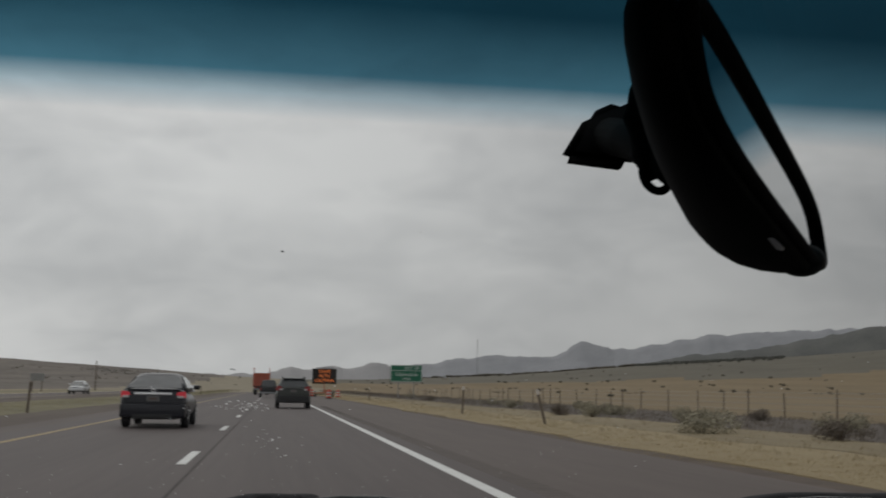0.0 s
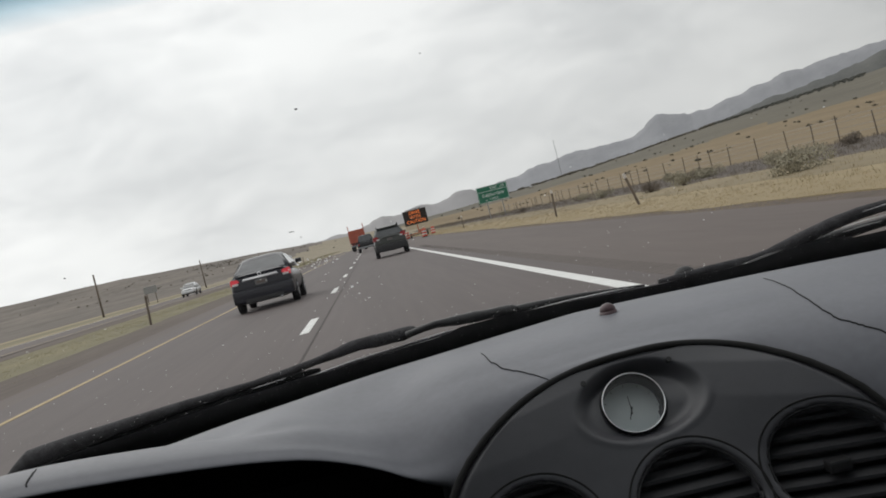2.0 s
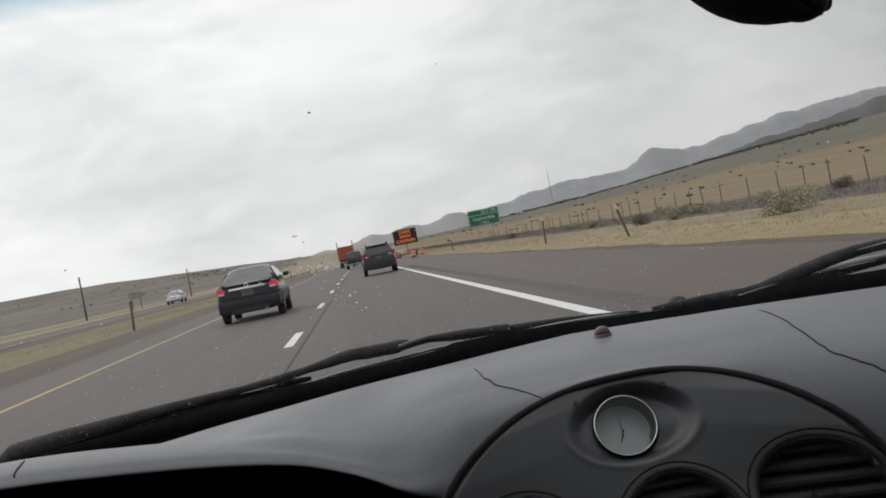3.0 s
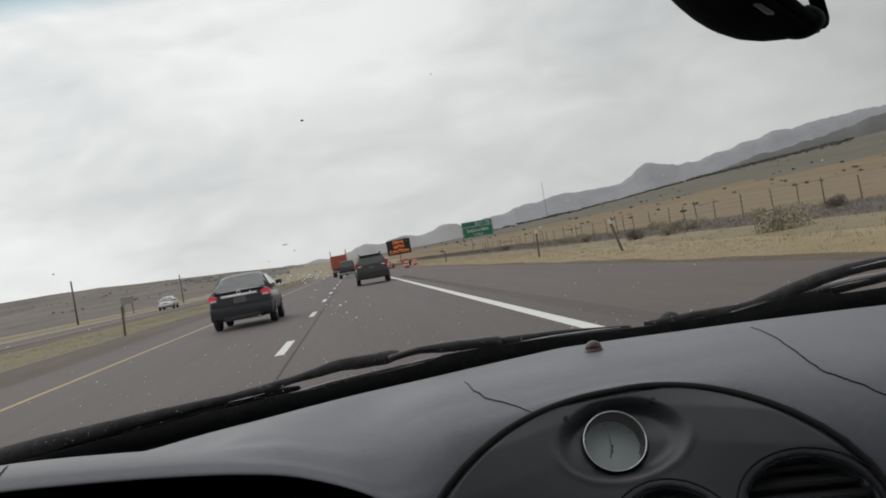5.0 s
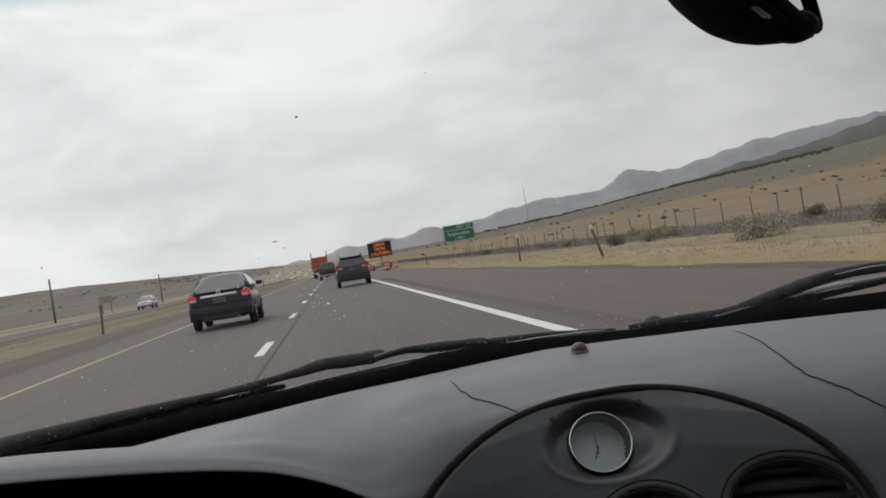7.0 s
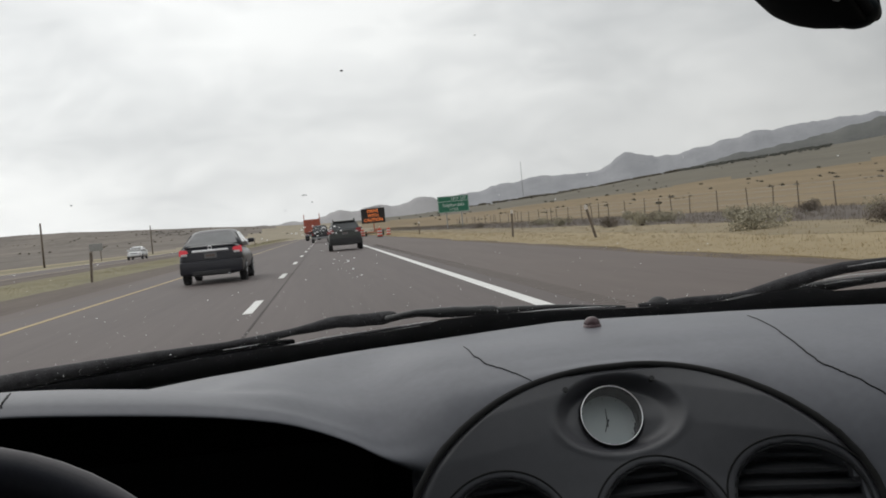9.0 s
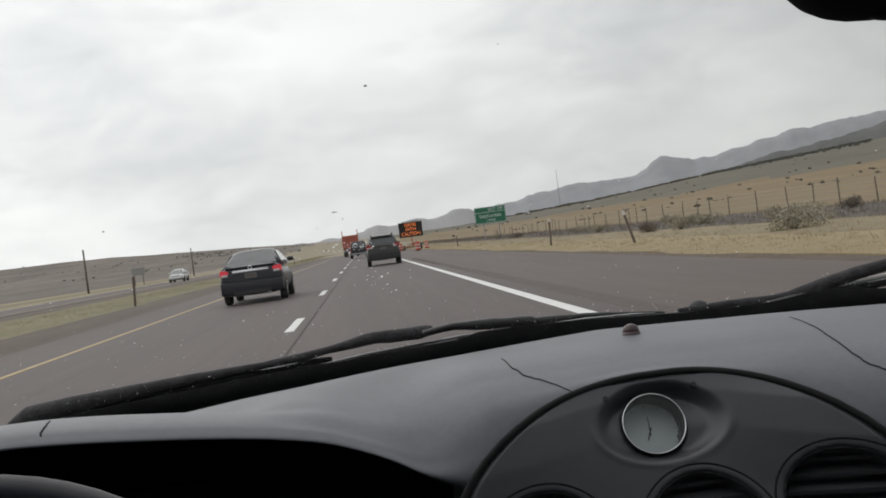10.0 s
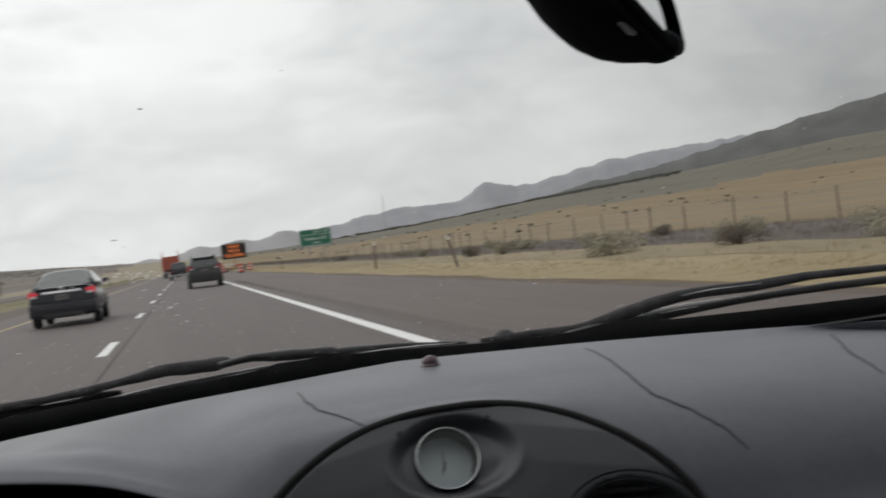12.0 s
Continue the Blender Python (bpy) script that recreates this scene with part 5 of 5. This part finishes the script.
    wedge_light(trk, "tail_light", s * 0.7, s * 1.0, -0.05, 0.95, 1.1, M_TAILDIM, "red tail light")
    part("mud_flap", box(bmesh.new(), (s * 0.85 - 0.33, 0.1, 0.2), (s * 0.85 + 0.33, 0.14, 0.95)), M_BLACKTRIM, trk, "black mud flap")
    for y in (0.9, 2.2, 6.3):
        wheel_part(s * 0.9, y, 0.5, 0.45, trk)
part("bed_floor", box(bmesh.new(), (-1.2, 0.05, 1.15), (1.2, 4.6, 1.3)), M_BLACKTRIM, trk, "dark bed floor")
part("headboard", box(bmesh.new(), (-1.2, 4.55, 1.3), (1.2, 4.65, 3.3), 0.02), P_ORANGE, trk, "orange headboard")
part("chassis", box(bmesh.new(), (-0.5, 0.0, 0.65), (0.5, 7.6, 1.1), 0.03), M_BLACKTRIM, trk, "dark frame")
part("cab", box(bmesh.new(), (-1.15, 4.9, 0.8), (1.15, 6.4, 2.9), 0.15, 3), P_ORANGE, trk, "orange cab", True)
part("bonnet", box(bmesh.new(), (-0.8, 6.3, 0.8), (0.8, 7.9, 1.9), 0.15, 3), P_ORANGE, trk, "orange bonnet", True)
part("bumper_bar", box(bmesh.new(), (-1.15, -0.08, 0.75), (1.15, 0.05, 0.92), 0.02), P_STEEL, trk, "steel bumper bar")

# ---- signs and roadworks ----
M_AMBER = glowing("amber_lamps", (1.0, 0.26, 0.06), 0.7, (0.3, 0.08, 0.02))
M_BOARD = mat("sign_black", (0.018, 0.014, 0.012), 0.7, vary=0.3, scale=6)
M_RUST = mat("orange_frame", (0.35, 0.11, 0.06), 0.7, second=(0.45, 0.17, 0.1), scale=4)
M_SGREEN = mat("sign_green", (0.012, 0.15, 0.085), 0.5, vary=0.08, scale=2)
M_SWHITE = mat("sign_white", (0.68, 0.74, 0.72), 0.5, vary=0.08, scale=5)
M_BARREL = mat("barrel_orange", (0.6, 0.06, 0.03), 0.6, second=(0.7, 0.1, 0.05), scale=5)
M_REFLECT = mat("barrel_white", (0.66, 0.62, 0.6), 0.5, vary=0.15, scale=8)
M_POST = mat("weathered_post", (0.145, 0.115, 0.092), 0.9, vary=0.35, scale=6)
M_GALV = mat("galvanised", (0.3, 0.3, 0.3), 0.5, 0.6, vary=0.2, scale=5)


def lettering(name, words, size, m, parent, at, squeeze=1.0):
    cu = bpy.data.curves.new(name, "FONT")
    cu.body, cu.size, cu.extrude = words, size, 0.008
    cu.align_x, cu.align_y = "CENTER", "CENTER"
    tmp = bpy.data.objects.new(name, cu)
    me = bpy.data.meshes.new_from_object(tmp)
    bpy.data.objects.remove(tmp)
    me.transform(Matrix.Translation(at) @ pose(0, 0, 0, 90, 0, 0) @ Matrix.Diagonal((squeeze, 1, 1, 1)))
    me.materials.clear()
    me.materials.append(m)
    ob = new(name, me)
    ob.parent = parent
    return ob


def message_board(at, turn):
    b = thing("message_board", "portable black message board with amber letters on an orange trailer", "message sign", at=at, turn=turn)
    panel = part("panel", box(bmesh.new(), (-1.6, -0.1, 1.75), (1.6, 0.12, 3.75), 0.03), M_BOARD, b, "black lamp panel")
    part("frame", loft(bmesh.new(), [[(-1.66, -0.13, 1.69), (1.66, -0.13, 1.69), (1.66, -0.13, 3.81), (-1.66, -0.13, 3.81)],
                                     [(-1.66, 0.14, 1.69), (1.66, 0.14, 1.69), (1.66, 0.14, 3.81), (-1.66, 0.14, 3.81)]], caps=False), M_BOARD, panel, "thin dark hood")
    for words, z in (("DRIVE", 3.36), ("WITH", 2.76), ("CAUTION", 2.16)):
        lettering("letters", words, 0.62, M_AMBER, panel, (0, -0.112, z), 0.92)
    part("mast", box(bmesh.new(), (-0.07, -0.05, 0.6), (0.07, 0.09, 1.8), 0.01), M_RUST, b, "orange mast")
    part("deck", box(bmesh.new(), (-0.9, -0.5, 0.48), (0.9, 0.9, 0.62), 0.03), M_RUST, b, "orange trailer frame")
    part("battery_box", box(bmesh.new(), (0.1, -0.4, 0.62), (0.8, 0.6, 0.98), 0.03), M_RUST, b, "orange battery box")
    part("axle", rod(bmesh.new(), (-1.15, 0.2, 0.36), (1.15, 0.2, 0.36), 0.04), M_BLACKTRIM, b, "dark axle")
    part("tow_bar", rod(bmesh.new(), (-0.9, -0.1, 0.5), (-2.3, -0.6, 0.42), 0.05), M_RUST, b, "orange tow bar")
    for s in (1, -1):
        wheel_part(s * 1.15, 0.2, 0.36, 0.22, b)
        part("jack", rod(bmesh.new(), (s * 0.8, 0.85, 0.0), (s * 0.8, 0.85, 0.6), 0.035), M_GALV, b, "steel jack leg")
    part("solar_panel", box(bmesh.new(), (-1.2, -0.5, 3.84), (1.2, 0.6, 3.89), 0.01), M_BOARD, b, "flat solar panel")


message_board((6.6, 145.0, -0.03), -3)


def barrel(at, lean=0):
    b = thing("traffic_barrel", "orange and white striped traffic barrel with rubber base", "traffic barrel", "traffic barrels", at=at)
    b.rotation_euler = (radians(lean), 0, 0)
    zs, rs = [0.08, 0.26, 0.42, 0.58, 0.74, 0.92], [0.28, 0.27, 0.26, 0.25, 0.24, 0.23]
    for i in range(5):
        bm = bmesh.new()
        rings = [[(r * math.cos(a), r * math.sin(a), z) for a in (2 * math.pi * k / 24 for k in range(24))]
                 for r, z in ((rs[i], zs[i]), (rs[i] - 0.004, zs[i + 1] - 0.012), (rs[i + 1] - 0.012, zs[i + 1]))]
        part("band", loft(bm, rings), M_BARREL if i % 2 == 0 else M_REFLECT, b, "orange band" if i % 2 == 0 else "white reflective band", True)
    part("base", rod(bmesh.new(), (0, 0, 0), (0, 0, 0.09), 0.36, 0.31, 24), M_TYRE, b, "black rubber base")
    part("handle", torus(bmesh.new(), (0, 0, 0.95), (0, 1, 0), 0.08, 0.018, 16, 8, (0, math.pi)), M_BARREL, b, "carry handle", True)


for p in ((5.1, 148.0, -0.004), (8.3, 142.0, -0.06), (5.9, 118.0, -0.004)):
    barrel(p)


def exit_sign(at, turn):
    s = thing("exit_sign", "green highway exit sign with white lettering on two posts", "road sign", at=at, turn=turn)
    panel = part("panel", box(bmesh.new(), (-2.05, -0.03, 2.2), (2.05, 0.03, 4.35), 0.02), M_SGREEN, s, "green reflective panel")
    for nm, lo, hi in (("border", (-2.0, -0.036, 2.24), (2.0, -0.029, 2.28)), ("border", (-2.0, -0.036, 4.27), (2.0, -0.029, 4.31)), ("border", (-2.0, -0.036, 2.28), (-1.96, -0.029, 4.27)),
                       ("border", (1.96, -0.036, 2.28), (2.0, -0.029, 4.27)), ("divider", (-1.96, -0.036, 3.62), (1.96, -0.029, 3.67))):
        part(nm, box(bmesh.new(), lo, hi), M_SWHITE, panel)
    lettering("letters", "EXIT 129", 0.52, M_SWHITE, panel, (0.72, -0.036, 3.96), 0.95)
    lettering("letters", "Sulphurdale", 0.62, M_SWHITE, panel, (0, -0.036, 3.15), 1.0)
    lettering("letters", "1 MILE", 0.44, M_SWHITE, panel, (0, -0.036, 2.56), 1.0)
    for x in (-1.0, 1.0):
        part("post", box(bmesh.new(), (x - 0.06, 0.03, -0.9), (x + 0.06, 0.17, 4.2), 0.01), M_GALV, s, "steel post")


exit_sign((17.0, 140.0, land(17, 140)), -3)


def marker(at, h, lean=0, cap=True):
    p = thing("marker_post", "weathered roadside marker post with pale top", "post", "marker posts", at=at)
    p.rotation_euler = (0, radians(lean), 0)
    part("shaft", box(bmesh.new(), (-0.045, -0.035, -0.4), (0.045, 0.035, h), 0.012), M_POST, p)
    if cap:
        part("reflector", box(bmesh.new(), (-0.05, -0.045, h - 0.16), (0.05, 0.03, h + 0.01), 0.012), M_REFLECT, p, "pale reflector")


for x, y, h, lean in ((9.2, 53, 1.35, 2), (9.6, 38, 1.25, -14), (9.4, 108, 1.3, 0), (9.6, 190, 1.3, 0)):
    marker((x, y, land(x, y)), h, lean)
for x, y, h in ((-9.3, 43, 1.2), (-9.4, 96, 1.2), (-9.8, 150, 1.2)):
    marker((x, y, land(x, y)), h, 3, False)


def timber_pole(at, h):
    p = thing("timber_pole", "tall weathered timber pole beside the far road", "pole", "timber poles", at=at)
    part("shaft", rod(bmesh.new(), (0, 0, -0.5), (0, 0, h), 0.13, 0.1), M_POST, p, "", True)


for x, y, h in ((-32.5, 128, 5.2), (-33, 210, 5.5), (-33, 320, 5.5)):
    timber_pole((x, y, land(x, y)), h)


def two_post_sign(at):
    p = thing("back_of_sign", "grey back of a small road sign on two posts", "road sign", at=at)
    part("panel", box(bmesh.new(), (-0.9, 0, 1.5), (0.9, 0.04, 2.5), 0.02), M_GALV, p, "bare metal panel")
    for x in (-0.6, 0.6):
        part("post", box(bmesh.new(), (x - 0.05, 0.04, -0.4), (x + 0.05, 0.12, 2.4)), M_POST, p)


two_post_sign((-31.5, 152, land(-31.5, 152)))

mast = thing("radio_mast", "thin grey lattice radio mast on the plain", "mast", at=(470, 2480, land(470, 2480)))
MH = 92.0
for k in range(3):
    a = 2 * math.pi * k / 3
    part("leg", rod(bmesh.new(), (0.8 * math.cos(a), 0.8 * math.sin(a), 0), (0.6 * math.cos(a), 0.6 * math.sin(a), MH), 0.22, 0.18, 6), M_GALV, mast)
bm = bmesh.new()
for i in range(46):
    a, b = 2 * math.pi * (i % 3) / 3, 2 * math.pi * ((i + 1) % 3) / 3
    rod(bm, (0.7 * math.cos(a), 0.7 * math.sin(a), 2 * i), (0.7 * math.cos(b), 0.7 * math.sin(b), 2 * i + 2), 0.1, None, 5)
part("bracing", bm, M_GALV, mast, "zigzag bracing")

# ---- fence ----
fence = thing("wire_fence", "wire fence with weathered posts along the golden field", "fence")
for i in range(46):
    y = 18 + 4.6 * i
    x = 27.5 + 0.4 * math.sin(i * 1.3)
    z = land(x, y)
    part("post", rod(bmesh.new(), (x, y, z - 0.2), (x + 0.05 * math.sin(i * 2.1), y, z + 1.45 + 0.12 * math.sin(i * 3.7)), 0.045, 0.035, 7), M_POST, fence)
for h in (0.4, 0.75, 1.1, 1.35):
    part("wire", tube(bmesh.new(), [(27.5 + 0.4 * math.sin(i * 1.3), 18 + 4.6 * i, land(27.5, 18 + 4.6 * i) + h) for i in range(46)], 0.008, 4), M_GALV, fence)

# ---- outside of the camera's own car ----
own = thing("compact_car", "dark painted outer body of the compact car with wheels", "car")
for s in (1, -1):
    xo = 0.083 + s * 0.845
    part("door_skin", box(bmesh.new(), (xo - 0.03, -1.6, 0.26), (xo + 0.03, 1.2, 0.895), 0.02, 2), M_HOOD, own, "", True)
    part("fender", box(bmesh.new(), (xo - 0.03, 1.2, 0.3), (xo + 0.03, 2.3, 0.76), 0.02, 2), M_HOOD, own, "", True)
    part("roof_side", box(bmesh.new(), (xo - 0.05, -1.55, 1.31), (xo + 0.0, 0.2, 1.35), 0.015, 2), M_HOOD, own, "", True)
    part("headlight", box(bmesh.new(), (0.083 + s * 0.66 - 0.13, 2.2, 0.6), (0.083 + s * 0.66 + 0.13, 2.33, 0.72), 0.03, 2), M_REVERSE, own, "clear headlight", True)
    for y in (-1.0, 1.65):
        wheel_part(0.083 + s * 0.79, y, 0.31, 0.2, own)
part("roof_skin", box(bmesh.new(), (-0.74, -1.6, 1.345), (0.91, 0.22, 1.375), 0.012, 2), M_HOOD, own, "", True)
part("front_bumper", box(bmesh.new(), (-0.76, 2.25, 0.28), (0.93, 2.42, 0.62), 0.06, 3), M_HOOD, own, "", True)
part("rear_bumper", box(bmesh.new(), (-0.76, -1.75, 0.28), (0.93, -1.6, 0.66), 0.05, 3), M_HOOD, own, "", True)
part("underbody", box(bmesh.new(), (-0.7, -1.6, 0.2), (0.87, 2.3, 0.27), 0.02), M_BLACKTRIM, own)


# ---- plants ----
M_BLADE = mat("dry_grass", (0.34, 0.27, 0.15), 0.95, second=(0.42, 0.34, 0.2), scale=0.25, island=0.06, stretch=(1, 0.3, 1))
M_BLADE3 = mat("sage_grass", (0.25, 0.2, 0.115), 0.95, second=(0.34, 0.276, 0.165), scale=0.12, island=0.07, stretch=(1, 0.35, 1))
M_BLADE2 = mat("olive_grass", (0.21, 0.19, 0.105), 0.95, second=(0.32, 0.285, 0.165), scale=0.2, island=0.08)
M_SAGE = mat("sage_leaf", (0.27, 0.245, 0.175), 0.9, second=(0.36, 0.33, 0.245), scale=2, island=0.15)
M_BRUSH = mat("dark_brush", (0.14, 0.116, 0.094), 0.95, second=(0.195, 0.164, 0.13), scale=0.2, island=0.1)
M_JUNIPER = mat("juniper", (0.055, 0.06, 0.048), 0.95, second=(0.085, 0.086, 0.068), scale=1, island=0.3)
# paler copy of the juniper, with distance haze mixed into its colour
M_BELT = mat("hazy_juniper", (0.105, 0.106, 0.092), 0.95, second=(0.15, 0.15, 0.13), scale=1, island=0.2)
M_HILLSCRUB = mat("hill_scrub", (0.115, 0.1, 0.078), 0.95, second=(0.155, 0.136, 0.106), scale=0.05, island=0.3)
M_TWIG = mat("twig", (0.1, 0.075, 0.055), 0.95, vary=0.3, scale=10)


def tufts(name, label, count, place, height, width, material, seed, blades=5):
    """Many thin bent blades in one mesh."""
    rng = np.random.default_rng(seed)
    vs, fs = [], []
    for _ in range(count):
        x, y, s = place(rng)
        z = land(x, y) + 0.02
        h = height * s * rng.uniform(0.55, 1.25)
        for b in range(blades):
            a, lean = rng.uniform(0, 6.283), rng.uniform(0.1, 0.6)
            ox, oy = x + rng.normal(0, 0.09) * s, y + rng.normal(0, 0.09) * s
            w = width * s * rng.uniform(0.6, 1.3)
            dx, dy = math.cos(a) * w, math.sin(a) * w
            lx, ly = -math.sin(a) * lean * h, math.cos(a) * lean * h
            n = len(vs)
            vs += [(ox - dx, oy - dy, z - 0.02), (ox + dx, oy + dy, z - 0.02), (ox + dx * 0.6 + lx * 0.4, oy + dy * 0.6 + ly * 0.4, z + h * 0.6),
                   (ox - dx * 0.6 + lx * 0.4, oy - dy * 0.6 + ly * 0.4, z + h * 0.6), (ox + lx, oy + ly, z + h)]
            fs += [(n, n + 1, n + 2, n + 3), (n + 3, n + 2, n + 4)]
    ob = sheet(name, vs, fs, material)
    return tagged(ob, label, "grass", kind="stuff")


def near_first(rng, y0, y1):
    return y0 * (y1 / y0) ** rng.uniform(0, 1)


def right_verge(rng):
    y = near_first(rng, 9, 320)
    x = 7.0 + abs(rng.normal(0, 2.1)) + (0.4 * math.sin(y * 0.21) + 0.3 * math.sin(y * 0.53))
    return x, y, 0.7 + 0.005 * y


def right_far(rng):
    y = near_first(rng, 12, 300)
    return rng.uniform(9.5, 16.5), y, 0.8 + 0.006 * y


def left_median(rng):
    y = near_first(rng, 9, 320)
    return -12.5 + rng.normal(0, 1.6), y, 0.6 + 0.005 * y


def brush_band(rng):
    y = near_first(rng, 20, 420)
    return rng.uniform(15.4, 27.0) + 0.003 * y, y, 0.9 + 0.006 * y


tufts("dry_grass", "pale straw-coloured grass along the shoulder", 7000, right_verge, 0.045, 0.006, M_BLADE, 1)
tufts("dry_grass", "straw and olive grass on the slope past the verge", 1500, right_far, 0.08, 0.006, M_BLADE3, 2)
tufts("median_grass", "olive-brown grass in the median", 7000, left_median, 0.05, 0.007, M_BLADE2, 3)
tufts("dark_brush", "dark brown dead brush along the fence", 5000, brush_band, 0.15, 0.006, M_BRUSH, 4)


def bush_mesh(seed, r, flat, leaves, size):
    """Leaves of a bush: many small leaf faces round several lobes."""
    rng = np.random.default_rng(seed)
    lobes = [(rng.normal(0, 0.42) * r, rng.normal(0, 0.42) * r, rng.uniform(0.3, 0.62) * r * flat, rng.uniform(0.35, 0.6) * r) for _ in range(7)]
    vs, fs = [], []
    for _ in range(leaves):
        lx, ly, lz, lr = lobes[rng.integers(len(lobes))]
        d = rng.normal(0, 1, 3)
        d /= np.linalg.norm(d)
        k = lr * rng.uniform(0.55, 1.08)
        p = np.array((lx, ly, lz)) + d * k * np.array((1, 1, flat))
        p[2] = max(0.02, p[2])
        t = rng.normal(0, 1, 3)
        t /= np.linalg.norm(t)
        u = np.cross(t, d)
        u /= np.linalg.norm(u) + 1e-6
        s = size * rng.uniform(0.6, 1.4)
        n = len(vs)
        vs += [tuple(p - u * s * 0.35), tuple(p + t * s * 0.6), tuple(p + u * s * 0.35), tuple(p - t * s * 0.6)]
        fs.append((n, n + 1, n + 2, n + 3))
    return vs, fs


def bush(label, seed, r, flat, leaves, size, m, at, group):
    b = thing("sagebrush", label, "bush", group, at=at)
    sheet("foliage", *bush_mesh(seed, r, flat, leaves, size), m, b, "dense small grey-green leaves")
    rng = random.Random(seed)
    for _ in range(6):
        a = rng.uniform(0, 6.283)
        e = (math.cos(a) * r * 0.55, math.sin(a) * r * 0.55, r * flat * rng.uniform(0.5, 0.9))
        part("stem", tube(bmesh.new(), [(0, 0, -0.1), (e[0] * 0.4, e[1] * 0.4, e[2] * 0.6), e], [0.03, 0.02, 0.008], 5), M_TWIG, b)
    return b


sage = "sagebrush beside the highway"
protos = [bush("rounded grey-olive sagebrush in dry grass", 21, 0.8, 0.85, 1900, 0.06, M_SAGE, (15, 50, land(15, 50)), sage),
          bush("low spreading pale sagebrush in dry grass", 22, 0.95, 0.65, 1900, 0.062, M_SAGE, (12.6, 31, land(12.6, 31)), sage),
          bush("brown leafless rabbitbrush clump", 23, 0.7, 0.9, 1900, 0.05, M_BRUSH, (14.2, 53, land(14.2, 53)), sage)]
rng = random.Random(8)
spots = [(16.8, 42), (18.0, 43.5), (14.6, 26.5), (18.3, 33), (17.5, 55), (19.2, 61), (16.6, 75), (18.2, 92), (17.0, 118), (19.0, 150), (20.5, 28), (22.0, 47), (21.0, 72), (16.0, 21), (19.6, 24)]
for i, (x, y) in enumerate(spots):
    m = Matrix.LocRotScale((x, y, land(x, y) - 0.03), Euler((0, 0, rng.uniform(0, 6.28))), None)
    copy_thing(protos[i % 3], m)

# dark scrub dots across the golden field
dot = thing("field_shrub", "small dark shrub standing in the golden field", "bush", "shrubs in the field", at=(96, 300, land(96, 300)))
sheet("foliage", *bush_mesh(41, 0.85, 0.75, 140, 0.35), M_JUNIPER, dot)
part("stem", rod(bmesh.new(), (0, 0, -0.3), (0, 0, 0.5), 0.08, 0.05, 6), M_TWIG, dot)
for i in range(30):
    az = rng.choice((8.5, 11.2, 12.0, 15.0, 15.6, 16.3, 18.5, 19.2, 26, 28.5, 33)) + rng.gauss(0, 0.45)
    far = (640 if i % 4 else 820) + rng.gauss(0, 12)
    x, y = far * math.sin(radians(az)), far * math.cos(radians(az))
    copy_thing(dot, Matrix.LocRotScale((x, y, land(x, y)), Euler((0, 0, rng.uniform(0, 6.28))), (0.8, 0.8, 0.7)))


def tree_belt(name, label, count, place, size, material, seed):
    """A far belt of trees: clumps of leaf faces in one mesh."""
    rg = np.random.default_rng(seed)
    bases = [bush_mesh(seed + k, 1.0, 1.1, 60, 0.55) for k in range(4)]
    vs, fs = [], []
    for _ in range(count):
        x, y = place(rg)
        s, z, n = size * rg.uniform(0.6, 1.4), land(x, y), len(vs)
        bv, bf = bases[rg.integers(4)]
        vs += [(x + s * p[0], y + s * p[1], z + s * p[2] * 0.8) for p in bv]
        fs += [tuple(n + i for i in f) for f in bf]
    return tagged(sheet(name, vs, fs, material), label, "trees", kind="stuff")


def belt_place(rg):
    az = 19 + 7.5 * rg.uniform(0, 1)
    r = 1980 + rg.normal(0, 70)
    return r * math.sin(radians(az)), r * math.cos(radians(az))


def thin_place(rg):
    az = 7 + 13 * rg.uniform(0, 1)
    r = 2050 + rg.normal(0, 40)
    return r * math.sin(radians(az)), r * math.cos(radians(az))


def left_scrub(rg):
    az, r = rg.uniform(-19, 1), rg.uniform(500, 1250)
    if noise.noise(Vector((az * 0.5, r / 160, 5))) < 0.12:
        az, r = -7 + rg.normal(0, 1.6), 820 + rg.normal(0, 60)
    return r * math.sin(radians(az)), r * math.cos(radians(az))


def right_scrub(rg):
    az, r = rg.uniform(4, 42), rg.uniform(620, 2200)
    return r * math.sin(radians(az)), r * math.cos(radians(az))


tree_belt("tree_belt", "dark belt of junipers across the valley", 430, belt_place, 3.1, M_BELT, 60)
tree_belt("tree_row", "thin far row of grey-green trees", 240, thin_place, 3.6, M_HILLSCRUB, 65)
tree_belt("hill_scrub", "dark scrub scattered over the brown hillside", 220, left_scrub, 0.55, M_HILLSCRUB, 70)
tree_belt("valley_scrub", "scattered dark scrub over the grey-olive valley", 160, right_scrub, 1.5, M_HILLSCRUB, 80)

# rumble strip cut into the shoulder beside the edge line
bm = bmesh.new()
for i in range(200):
    y = 8 + 0.3 * i
    box(bm, (2.76, y, -0.008), (3.12, y + 0.16, -0.0025))
M_RUMBLE = mat("rumble_grooves", (0.094, 0.077, 0.068), 0.9, vary=0.2, scale=3)
tagged(part("rumble_strip", bm, M_RUMBLE), "dark milled rumble strip beside the edge line", "rumble strip", kind="stuff")
